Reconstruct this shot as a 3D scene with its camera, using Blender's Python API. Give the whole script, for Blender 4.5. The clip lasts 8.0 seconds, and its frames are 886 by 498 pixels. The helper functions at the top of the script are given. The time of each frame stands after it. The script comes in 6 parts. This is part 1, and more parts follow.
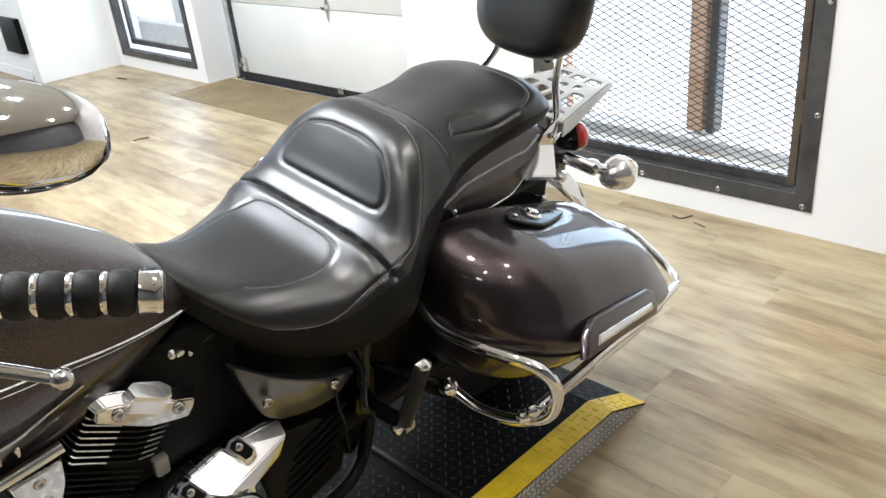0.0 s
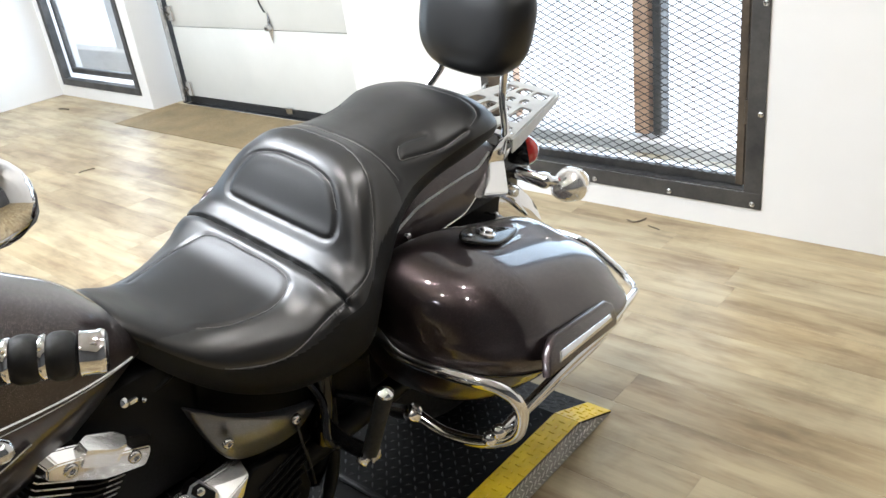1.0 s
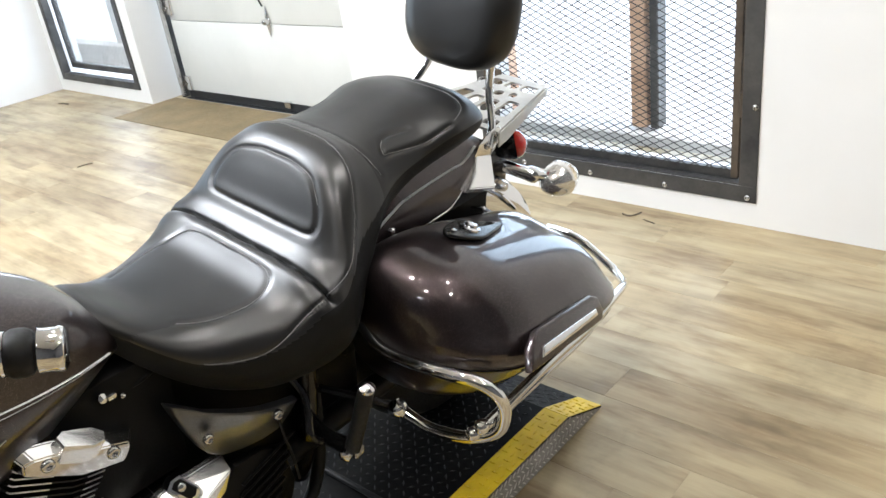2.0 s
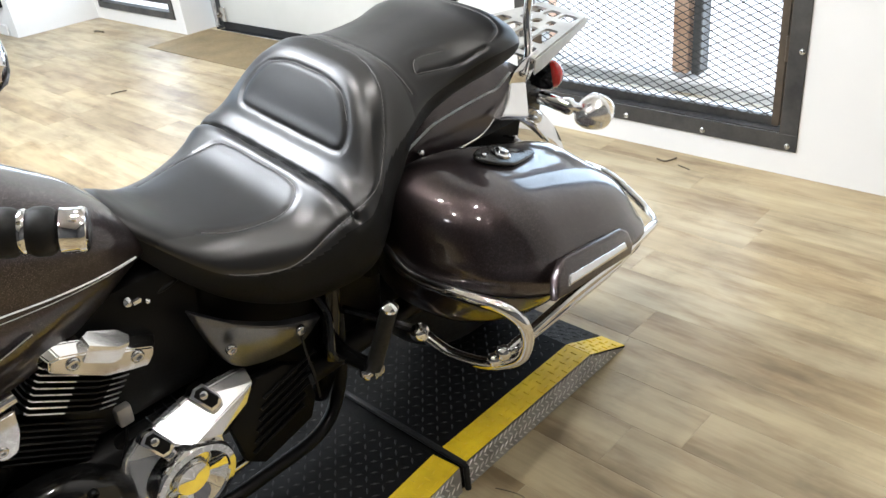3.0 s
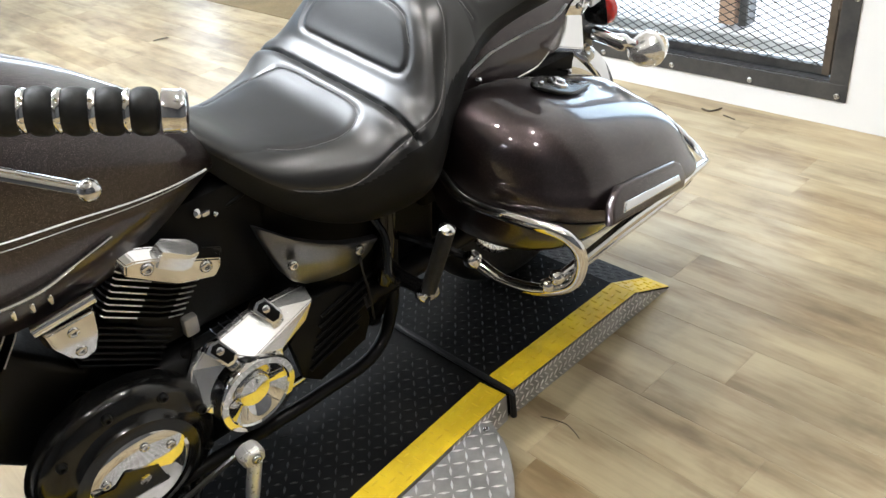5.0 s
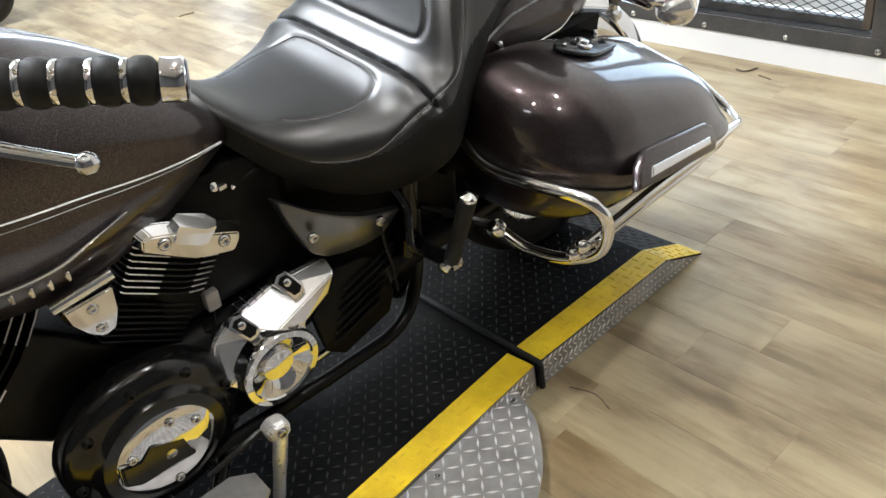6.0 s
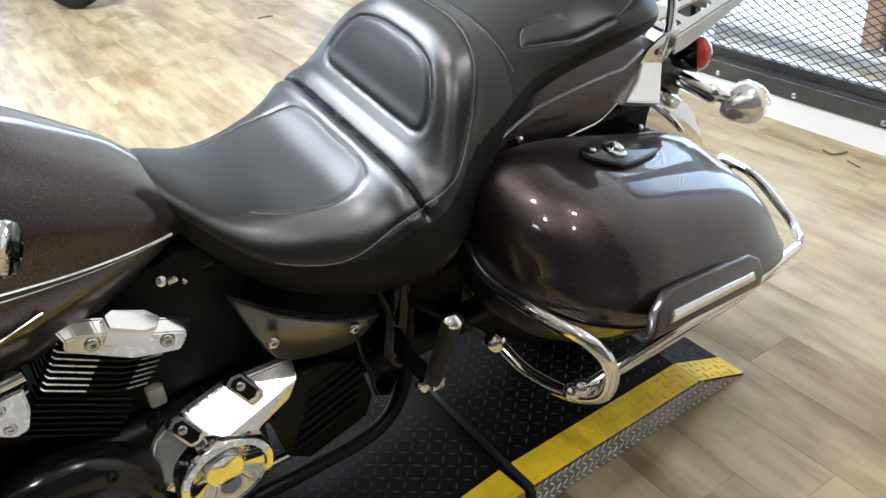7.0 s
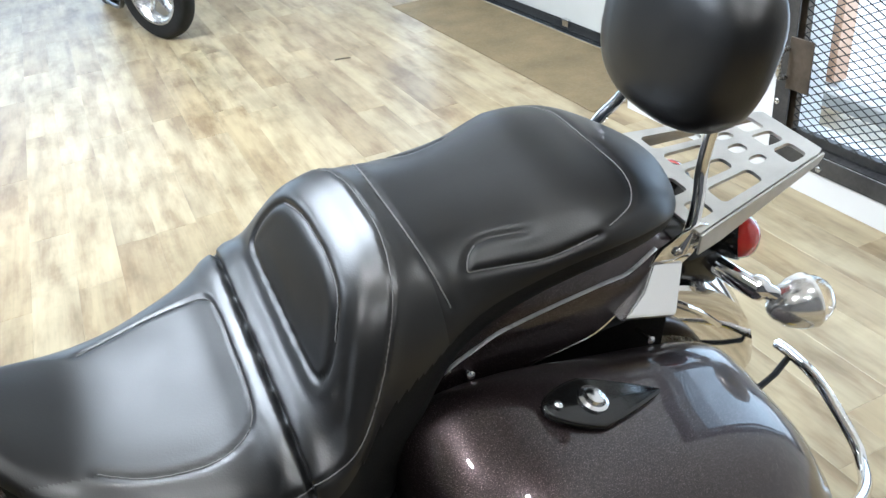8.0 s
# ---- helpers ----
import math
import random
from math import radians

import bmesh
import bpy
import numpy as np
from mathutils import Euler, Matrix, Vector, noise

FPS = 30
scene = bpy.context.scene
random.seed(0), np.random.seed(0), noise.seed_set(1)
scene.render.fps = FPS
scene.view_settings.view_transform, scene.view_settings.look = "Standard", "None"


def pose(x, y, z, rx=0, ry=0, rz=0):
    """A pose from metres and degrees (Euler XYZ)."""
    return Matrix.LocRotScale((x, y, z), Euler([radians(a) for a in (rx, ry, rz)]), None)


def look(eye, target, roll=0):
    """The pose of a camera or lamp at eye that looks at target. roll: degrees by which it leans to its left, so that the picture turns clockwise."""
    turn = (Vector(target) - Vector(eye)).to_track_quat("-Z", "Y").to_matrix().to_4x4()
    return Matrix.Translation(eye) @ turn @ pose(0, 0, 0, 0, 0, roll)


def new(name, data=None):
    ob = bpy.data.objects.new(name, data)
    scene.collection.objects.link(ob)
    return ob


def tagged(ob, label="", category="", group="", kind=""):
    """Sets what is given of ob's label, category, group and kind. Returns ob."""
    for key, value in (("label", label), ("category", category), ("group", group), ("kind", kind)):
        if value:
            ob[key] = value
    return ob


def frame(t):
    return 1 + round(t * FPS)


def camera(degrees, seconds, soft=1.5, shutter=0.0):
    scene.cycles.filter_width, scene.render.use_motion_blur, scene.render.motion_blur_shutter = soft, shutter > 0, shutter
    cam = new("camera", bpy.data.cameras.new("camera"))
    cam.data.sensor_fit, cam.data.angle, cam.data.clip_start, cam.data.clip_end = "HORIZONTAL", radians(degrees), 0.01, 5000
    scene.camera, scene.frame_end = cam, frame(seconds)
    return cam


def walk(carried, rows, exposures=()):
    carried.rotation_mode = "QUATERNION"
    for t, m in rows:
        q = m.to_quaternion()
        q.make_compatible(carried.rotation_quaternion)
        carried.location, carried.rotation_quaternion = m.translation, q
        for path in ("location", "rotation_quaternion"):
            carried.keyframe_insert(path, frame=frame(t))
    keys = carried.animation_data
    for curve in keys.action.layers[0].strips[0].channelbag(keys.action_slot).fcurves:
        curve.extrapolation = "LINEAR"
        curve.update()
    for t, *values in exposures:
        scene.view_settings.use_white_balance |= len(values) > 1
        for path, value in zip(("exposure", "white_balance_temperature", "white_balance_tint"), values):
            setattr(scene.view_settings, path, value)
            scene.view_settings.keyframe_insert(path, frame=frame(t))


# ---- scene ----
cam = camera(57.8, 8.0)
PATH = [
    (0, (1.255, -0.941, 1.398), (-0.059, 0.29, 0.526), -5.7),
    (0.5, (1.253, -0.911, 1.42), (-0.016, 0.381, 0.573), -6.9),
    (1, (1.246, -0.915, 1.415), (0.0, 0.392, 0.554), -7.7),
    (2.5, (1.283, -0.872, 1.4), (0.024, 0.398, 0.506), -8.1),
    (3, (1.273, -0.89, 1.356), (-0.001, 0.304, 0.381), -6.8),
    (3.5, (1.284, -0.911, 1.332), (0.025, 0.267, 0.319), -6.6),
    (4, (1.287, -0.944, 1.306), (0.008, 0.173, 0.248), -6.8),
    (4.5, (1.284, -0.963, 1.31), (-0.015, 0.145, 0.269), -6.5),
    (5.8, (1.258, -0.984, 1.307), (-0.026, 0.112, 0.235), -7.9),
    (6, (1.268, -0.944, 1.289), (-0.062, 0.073, 0.195), -9.6),
    (6.5, (1.259, -0.79, 1.337), (-0.178, 0.127, 0.291), -3.9),
    (7, (1.166, -0.658, 1.334), (-0.283, 0.211, 0.263), -5.9),
    (7.5, (1.002, -0.482, 1.425), (-0.599, 0.235, 0.465), -8.2),
    (8, (0.932, -0.213, 1.443), (-0.655, 0.418, 0.403), -6.8),
]
walk(cam, [(t, look(eye, target, roll)) for t, eye, target, roll in PATH], [(0, -0.04, 6250, 10), (3, 0.02, 6250, 10), (4.5, 0.12, 6250, 9), (6.5, -0.04, 6200, 9.5), (7.5, -0.03, 5850, 8), (8, -0.12, 5750, 7)])

# ---------------------------------------------------------------- light
world = bpy.data.worlds.new("world")
scene.world = world
world.use_nodes = True
wn = world.node_tree.nodes
sky = wn.new("ShaderNodeTexSky")
sky.sky_type = "NISHITA"
sky.sun_disc = False
sky.sun_elevation, sky.sun_rotation = radians(45), radians(93)
wn["Background"].inputs["Strength"].default_value = 0.15
world.node_tree.links.new(sky.outputs["Color"], wn["Background"].inputs["Color"])


def area_lamp(name, m, sx, sy, power, colour=(1, 1, 1)):
    data = bpy.data.lights.new(name, "AREA")
    data.shape, data.size, data.size_y, data.energy, data.color = "RECTANGLE", sx, sy, power, colour
    ob = new(name, data)
    ob.matrix_world = m
    return ob


# ---------------------------------------------------------------- materials
def nodes_of(name):
    m = bpy.data.materials.new(name)
    m.use_nodes = True
    nt = m.node_tree
    return m, nt, nt.nodes["Principled BSDF"]


def mapped(nt, scale=(1, 1, 1), random_offset=False):
    n, l = nt.nodes, nt.links
    tc = n.new("ShaderNodeTexCoord")
    mp = n.new("ShaderNodeMapping")
    mp.inputs["Scale"].default_value = scale
    l.new(tc.outputs["Object"], mp.inputs["Vector"])
    if random_offset:
        info = n.new("ShaderNodeObjectInfo")
        mul = n.new("ShaderNodeMath")
        mul.operation, mul.inputs[1].default_value = "MULTIPLY", 37.0
        l.new(info.outputs["Random"], mul.inputs[0])
        comb = n.new("ShaderNodeCombineXYZ")
        l.new(mul.outputs[0], comb.inputs["X"])
        l.new(mul.outputs[0], comb.inputs["Y"])
        l.new(comb.outputs[0], mp.inputs["Location"])
    return mp.outputs["Vector"]


def noise_node(nt, vec, scale, detail=4.0, rough=0.55):
    t = nt.nodes.new("ShaderNodeTexNoise")
    t.inputs["Scale"].default_value, t.inputs["Detail"].default_value, t.inputs["Roughness"].default_value = scale, detail, rough
    nt.links.new(vec, t.inputs["Vector"])
    return t.outputs["Fac"]


def ramp(nt, fac, stops):
    r = nt.nodes.new("ShaderNodeValToRGB")
    while len(r.color_ramp.elements) < len(stops):
        r.color_ramp.elements.new(0.5)
    for e, (p, c) in zip(r.color_ramp.elements, stops):
        e.position, e.color = p, (*c, 1) if len(c) == 3 else c
    nt.links.new(fac, r.inputs["Fac"])
    return r.outputs["Color"]


def bumped(nt, bsdf, height, strength, distance=0.002):
    b = nt.nodes.new("ShaderNodeBump")
    b.inputs["Strength"].default_value, b.inputs["Distance"].default_value = strength, distance
    nt.links.new(height, b.inputs["Height"])
    nt.links.new(b.outputs["Normal"], bsdf.inputs["Normal"])


def surface(name, dark, light, rough=(0.4, 0.6), metal=0.0, big=3.0, fine=60.0, bump=0.1, coat=0.0, spec=0.5, depth=0.001):
    """Colour between two tones by large stains, gloss by fine wear, and a fine relief."""
    m, nt, b = nodes_of(name)
    vec = mapped(nt)
    stains, grain = noise_node(nt, vec, big), noise_node(nt, vec, fine)
    nt.links.new(ramp(nt, stains, [(0.3, dark), (0.7, light)]), b.inputs["Base Color"])
    r = ramp(nt, grain, [(0.3, (rough[0],) * 3), (0.7, (rough[1],) * 3)])
    nt.links.new(r, b.inputs["Roughness"])
    b.inputs["Metallic"].default_value = metal
    b.inputs["Specular IOR Level"].default_value = spec
    if coat:
        b.inputs["Coat Weight"].default_value, b.inputs["Coat Roughness"].default_value = coat, 0.03
    if bump:
        bumped(nt, b, grain, bump, depth)
    return m


CHROME = surface("chrome", (0.72, 0.72, 0.73), (0.82, 0.82, 0.83), (0.03, 0.09), 1.0, 8, 90, 0.0)
CHROME_WORN = surface("worn_chrome", (0.55, 0.55, 0.56), (0.75, 0.75, 0.76), (0.1, 0.22), 1.0, 10, 120, 0.05)
BLACK_PLASTIC = surface("black_plastic", (0.002, 0.002, 0.002), (0.004, 0.004, 0.004), (0.35, 0.55), 0, 6, 200, 0.15, 0, 0.12, 0.0005)
BLACK_ENGINE = surface("black_engine_paint", (0.002, 0.002, 0.002), (0.0045, 0.0045, 0.0045), (0.3, 0.5), 0, 8, 160, 0.1, 0, 0.18, 0.0005)
GLOSS_BLACK = surface("gloss_black", (0.003, 0.003, 0.003), (0.006, 0.006, 0.006), (0.1, 0.2), 0, 5, 60, 0.0, 0.0)
RUBBER = surface("rubber", (0.006, 0.006, 0.006), (0.013, 0.013, 0.013), (0.5, 0.7), 0, 9, 140, 0.3, 0, 0.3)
SATIN_CHROME = surface("satin_chrome", (0.8, 0.8, 0.8), (0.87, 0.87, 0.87), (0.14, 0.2), 0.85, 5, 30, 0.0)
RACK_METAL = surface("brushed_rack_metal", (0.42, 0.41, 0.39), (0.56, 0.55, 0.52), (0.36, 0.5), 0.9, 9, 80, 0.05)
LEVER_ALLOY = surface("polished_alloy", (0.7, 0.7, 0.7), (0.85, 0.85, 0.85), (0.25, 0.4), 0.6, 20, 150, 0.05)
BRIGHT_METAL = surface("machined_metal", (0.5, 0.5, 0.5), (0.7, 0.7, 0.7), (0.2, 0.35), 1.0, 20, 150, 0.05)
WALL_WHITE = surface("white_wall_paint", (0.66, 0.655, 0.64), (0.72, 0.715, 0.7), (0.5, 0.7), 0, 1.2, 130, 0.15, 0, 0.4, 0.0008)
WALL_DARK = surface("dark_unseen_wall", (0.06, 0.06, 0.063), (0.09, 0.09, 0.093), (0.5, 0.7), 0, 1.2, 130, 0.15)
DOOR_WHITE = surface("cream_door_paint", (0.52, 0.53, 0.5), (0.6, 0.605, 0.575), (0.35, 0.5), 0, 1.6, 180, 0.1)
CEILING_WHITE = surface("white_ceiling_paint", (0.68, 0.68, 0.67), (0.76, 0.76, 0.75), (0.7, 0.9), 0, 1.0, 60, 0.1)
DARK_STEEL = surface("dark_raw_steel", (0.045, 0.045, 0.047), (0.1, 0.097, 0.092), (0.4, 0.65), 0.6, 7, 80, 0.15)
RUST_STEEL = surface("rusty_steel", (0.05, 0.038, 0.028), (0.11, 0.085, 0.06), (0.5, 0.75), 0.35, 9, 60, 0.25)
WOOD_POST = surface("brown_post", (0.42, 0.25, 0.16), (0.58, 0.38, 0.26), (0.6, 0.8), 0, 5, 40, 0.2)
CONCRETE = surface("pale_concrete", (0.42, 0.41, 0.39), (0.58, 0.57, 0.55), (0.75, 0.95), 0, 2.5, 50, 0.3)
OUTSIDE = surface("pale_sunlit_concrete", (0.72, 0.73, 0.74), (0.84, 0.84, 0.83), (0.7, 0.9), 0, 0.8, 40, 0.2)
PLATE_BLACK = surface("black_tread_plate", (0.0025, 0.0025, 0.0025), (0.008, 0.0075, 0.007), (0.4, 0.65), 0.0, 7, 70, 0.2, 0, 0.08)
TREAD_BLACK = surface("worn_black_tread_bar", (0.004, 0.004, 0.004), (0.022, 0.021, 0.02), (0.42, 0.65), 0.05, 11, 90, 0.2, 0, 0.3)
PLATE_YELLOW = surface("yellow_tread_plate", (0.62, 0.41, 0.008), (0.84, 0.61, 0.02), (0.32, 0.5), 0, 12, 60, 0.2, 0, 0.5)
PLATE_BARE = surface("bare_aluminium_tread_plate", (0.26, 0.255, 0.25), (0.44, 0.43, 0.42), (0.3, 0.48), 0.55, 14, 80, 0.2)
LOZENGE_BARE = surface("polished_tread_bar", (0.62, 0.61, 0.6), (0.8, 0.79, 0.78), (0.3, 0.45), 0.6, 14, 80, 0.1)
SILVER_STRIPE = surface("silver_pinstripe", (0.55, 0.55, 0.56), (0.68, 0.68, 0.69), (0.25, 0.35), 0.2, 20, 90, 0.0)
STITCH = surface("grey_thread", (0.1, 0.1, 0.1), (0.17, 0.165, 0.165), (0.6, 0.8), 0, 40, 300, 0.1)


def paint_metal(name, dark, light, flake):
    """Dark metallic lacquer: flakes under a clear coat."""
    m, nt, b = nodes_of(name)
    vec = mapped(nt)
    spark = noise_node(nt, vec, 900, 2)
    nt.links.new(ramp(nt, spark, [(0.35, dark), (0.62, light), (0.75, flake)]), b.inputs["Base Color"])
    b.inputs["Metallic"].default_value = 0.9
    b.inputs["Roughness"].default_value = 0.36
    b.inputs["Coat Weight"].default_value, b.inputs["Coat Roughness"].default_value = 1.0, 0.02
    return m


PAINT = paint_metal("dark_plum_metallic_paint", (0.015, 0.0105, 0.011), (0.05, 0.037, 0.0385), (0.26, 0.2, 0.205))
PAINT_GREY = paint_metal("silver_grey_metallic_paint", (0.06, 0.061, 0.067), (0.135, 0.137, 0.147), (0.34, 0.34, 0.36))


def leather(name, rough, spec):
    m, nt, b = nodes_of(name)
    vec = mapped(nt)
    v = nt.nodes.new("ShaderNodeTexVoronoi")
    v.inputs["Scale"].default_value = 420
    nt.links.new(vec, v.inputs["Vector"])
    stains = noise_node(nt, vec, 5)
    nt.links.new(ramp(nt, stains, [(0.3, (0.0025, 0.0025, 0.0025)), (0.7, (0.0045, 0.0042, 0.0042))]), b.inputs["Base Color"])
    nt.links.new(ramp(nt, noise_node(nt, vec, 14), [(0.3, (rough - 0.03,) * 3), (0.7, (rough + 0.03,) * 3)]), b.inputs["Roughness"])
    b.inputs["Specular IOR Level"].default_value = spec
    bumped(nt, b, v.outputs["Distance"], 0.12, 0.0006)
    return m


VINYL = leather("smooth_black_vinyl", 0.35, 0.72)
INSERT_VINYL = leather("grained_insert_vinyl", 0.4, 0.46)
# duller copy of the seat vinyl: the skirt's shade is put into its gloss
SHADED_SKIRT_VINYL = surface("shaded_skirt_vinyl", (0.0025, 0.0025, 0.0024), (0.005, 0.005, 0.0046), (0.55, 0.7), 0, 6, 420, 0.3, 0, 0.25, 0.0006)


def planks_material():
    """Worn vinyl planks: streaks along the board, brown blotches, a tone of its own for each board, and scuffs across boards."""
    m, nt, b = nodes_of("worn_oak_plank")

    def multiply(a, c, amount):
        x = nt.nodes.new("ShaderNodeMix")
        x.data_type, x.blend_type = "RGBA", "MULTIPLY"
        x.inputs["Factor"].default_value = amount
        nt.links.new(a, x.inputs[6])
        nt.links.new(c, x.inputs[7])
        return x.outputs[2]

    streak = noise_node(nt, mapped(nt, (1.0, 8, 1), True), 1.3, 4, 0.55)
    patch = noise_node(nt, mapped(nt, (2.0, 8, 1), True), 1.2, 4, 0.6)
    grain = noise_node(nt, mapped(nt, (4, 110, 1), True), 1.0, 5, 0.6)
    where = nt.nodes.new("ShaderNodeNewGeometry").outputs["Position"]
    scuff = noise_node(nt, where, 0.9, 6, 0.62)
    smear = noise_node(nt, where, 3.1, 5, 0.7)
    info = nt.nodes.new("ShaderNodeObjectInfo")
    tone = ramp(nt, info.outputs["Random"], [(0.0, (0.265, 0.204, 0.122)), (0.1, (0.315, 0.25, 0.153)), (0.35, (0.345, 0.285, 0.183)), (0.75, (0.355, 0.298, 0.198)), (1.0, (0.325, 0.272, 0.182))])
    c = multiply(tone, ramp(nt, streak, [(0.3, (0.5, 0.44, 0.36)), (0.48, (0.9, 0.88, 0.84)), (0.66, (1.2, 1.19, 1.15))]), 0.62)
    c = multiply(c, ramp(nt, patch, [(0.34, (0.5, 0.41, 0.3)), (0.46, (0.86, 0.82, 0.76)), (0.54, (1.05, 1.05, 1.02)), (0.7, (1.15, 1.16, 1.12))]), 0.76)
    c = multiply(c, ramp(nt, grain, [(0.3, (0.66, 0.62, 0.56)), (0.6, (1.1, 1.1, 1.08))]), 0.22)
    c = multiply(c, ramp(nt, scuff, [(0.35, (0.76, 0.75, 0.74)), (0.65, (1.1, 1.1, 1.1))]), 0.85)
    c = multiply(c, ramp(nt, smear, [(0.33, (0.7, 0.69, 0.67)), (0.46, (1.0, 1.0, 1.0)), (0.68, (1.08, 1.08, 1.08))]), 0.6)
    nt.links.new(c, b.inputs["Base Color"])
    nt.links.new(ramp(nt, smear, [(0.3, (0.42,) * 3), (0.7, (0.34,) * 3)]), b.inputs["Roughness"])
    b.inputs["Specular IOR Level"].default_value = 0.47
    bumped(nt, b, grain, 0.08, 0.0008)
    return m


PLANK = planks_material()
MAT_BROWN = surface("brown_worn_mat", (0.13, 0.095, 0.045), (0.21, 0.155, 0.08), (0.6, 0.8), 0, 4, 70, 0.3)


def glow(name, colour, strength):
    m, nt, b = nodes_of(name)
    b.inputs["Base Color"].default_value = (*colour, 1)
    b.inputs["Emission Color"].default_value = (*colour, 1)
    b.inputs["Emission Strength"].default_value = strength
    return m


def clear(name, colour, rough=0.02):
    m, nt, b = nodes_of(name)
    b.inputs["Base Color"].default_value = (*colour, 1)
    b.inputs["Transmission Weight"].default_value = 1.0
    b.inputs["Roughness"].default_value = rough
    b.inputs["IOR"].default_value = 1.45
    return m


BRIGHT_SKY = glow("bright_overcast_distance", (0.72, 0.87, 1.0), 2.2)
LAMP_GLOW = glow("ceiling_lamp_glow", (1.0, 0.95, 0.88), 40.0)
PANEL_GLOW = glow("panel_lamp_glow", (0.95, 0.97, 1.0), 9.0)
RED_LENS = surface("red_lens", (0.3, 0.008, 0.006), (0.42, 0.015, 0.01), (0.08, 0.15), 0, 30, 90, 0.0, 0.8)
CLEAR_LENS = clear("clear_lens", (0.95, 0.93, 0.9))
GLASS = clear("window_glass", (1, 1, 1), 0.0)


# ---------------------------------------------------------------- mesh helpers
PLACE = {}


def thing(name, m, label, category, group="", kind=""):
    """A thing made of parts: an empty at its base. Parts are drawn in the thing's own space."""
    ob = new(name)
    ob.empty_display_size = 0.1
    ob.matrix_world = m
    tagged(ob, label, category, group, kind)
    return ob


def part(name, bm, material, parent=None, label="", smooth=True, sharp=40):
    """One mesh object from a bmesh, under a thing or a part."""
    bmesh.ops.recalc_face_normals(bm, faces=bm.faces)
    me = bpy.data.meshes.new(name)
    bm.to_mesh(me)
    bm.free()
    for mm in material if isinstance(material, (list, tuple)) else (material,):
        me.materials.append(mm)
    if smooth:
        me.shade_smooth()
        me.set_sharp_from_angle(angle=radians(sharp))
    ob = new(name, me)
    if parent:
        ob.parent = parent
    if label:
        ob["label"] = label
    return ob


def box(cx, cy, cz, sx, sy, sz, bevel=0.0, seg=1, m=None, bm=None):
    bm = bm or bmesh.new()
    mm = Matrix.Translation((cx, cy, cz)) @ Matrix.Diagonal((sx, sy, sz, 1))
    r = bmesh.ops.create_cube(bm, size=1, matrix=(m @ mm) if m else mm)
    if bevel:
        edges = {e for v in r["verts"] for e in v.link_edges}
        bmesh.ops.bevel(bm, geom=list(edges), offset=bevel, segments=seg, affect="EDGES", profile=0.5)
    return bm


def span(x0, x1, y0, y1, z0, z1, bevel=0.0, seg=1, bm=None):
    return box((x0 + x1) / 2, (y0 + y1) / 2, (z0 + z1) / 2, x1 - x0, y1 - y0, z1 - z0, bevel, seg, None, bm)


def rings(rows, closed=True, cap0=True, cap1=True, bm=None):
    """A skin through rows of points of one length."""
    bm = bm or bmesh.new()
    vs = [[bm.verts.new(p) for p in row] for row in rows]
    n = len(vs[0])
    for a, b in zip(vs, vs[1:]):
        for j in range(n if closed else n - 1):
            k = (j + 1) % n
            bm.faces.new((a[j], a[k], b[k], b[j]))
    if closed and cap0:
        bm.faces.new(vs[0][::-1])
    if closed and cap1:
        bm.faces.new(vs[-1])
    return bm


def frame_at(d):
    d = Vector(d).normalized()
    a = Vector((0, 0, 1)) if abs(d.z) < 0.9 else Vector((1, 0, 0))
    u = d.cross(a).normalized()
    return u, u.cross(d).normalized()


def smooth_path(points, steps=8, closed=False):
    """Catmull-Rom through the points."""
    P = [Vector(p) for p in points]
    n = len(P)
    out = []
    for i in range(n if closed else n - 1):
        if closed:
            p0, p1, p2, p3 = P[i - 1], P[i], P[(i + 1) % n], P[(i + 2) % n]
        else:
            p0, p1, p2, p3 = P[max(i - 1, 0)], P[i], P[i + 1], P[min(i + 2, n - 1)]
        for k in range(steps):
            t = k / steps
            out.append(0.5 * (2 * p1 + (p2 - p0) * t + (2 * p0 - 5 * p1 + 4 * p2 - p3) * t * t + (3 * p1 - p0 - 3 * p2 + p3) * t**3))
    if not closed:
        out.append(P[-1])
    return out


def tube(points, r, segs=12, closed=False, bm=None, ends=True, squash=1.0):
    """A round bar along points; r is a number or one per point."""
    P = [Vector(p) for p in points]
    rr = r if isinstance(r, (list, tuple)) else [r] * len(P)
    rows, u = [], None
    for i, p in enumerate(P):
        d = (P[(i + 1) % len(P)] - P[i - 1]) if closed else (P[min(i + 1, len(P) - 1)] - P[max(i - 1, 0)])
        d.normalize()
        if u is None:
            u, v = frame_at(d)
        else:
            u = (u - d * u.dot(d)).normalized()
            v = u.cross(d)
        rows.append([p + rr[i] * (math.cos(a) * u + squash * math.sin(a) * v) for a in (2 * math.pi * k / segs for k in range(segs))])
    if closed:
        rows.append(rows[0])
        bm = rings(rows, True, False, False, bm)
        bmesh.ops.remove_doubles(bm, verts=bm.verts, dist=1e-6)
        return bm
    return rings(rows, True, ends, ends, bm)


def lathe(profile, origin, axis, segs=32, bm=None, caps=True):
    """Turned form: profile rows of (along the axis, radius)."""
    o, d = Vector(origin), Vector(axis).normalized()
    u, v = frame_at(d)
    rows = [[o + d * h + max(r, 1e-4) * (math.cos(a) * u + math.sin(a) * v) for a in (2 * math.pi * k / segs for k in range(segs))] for h, r in profile]
    return rings(rows, True, caps, caps, bm)


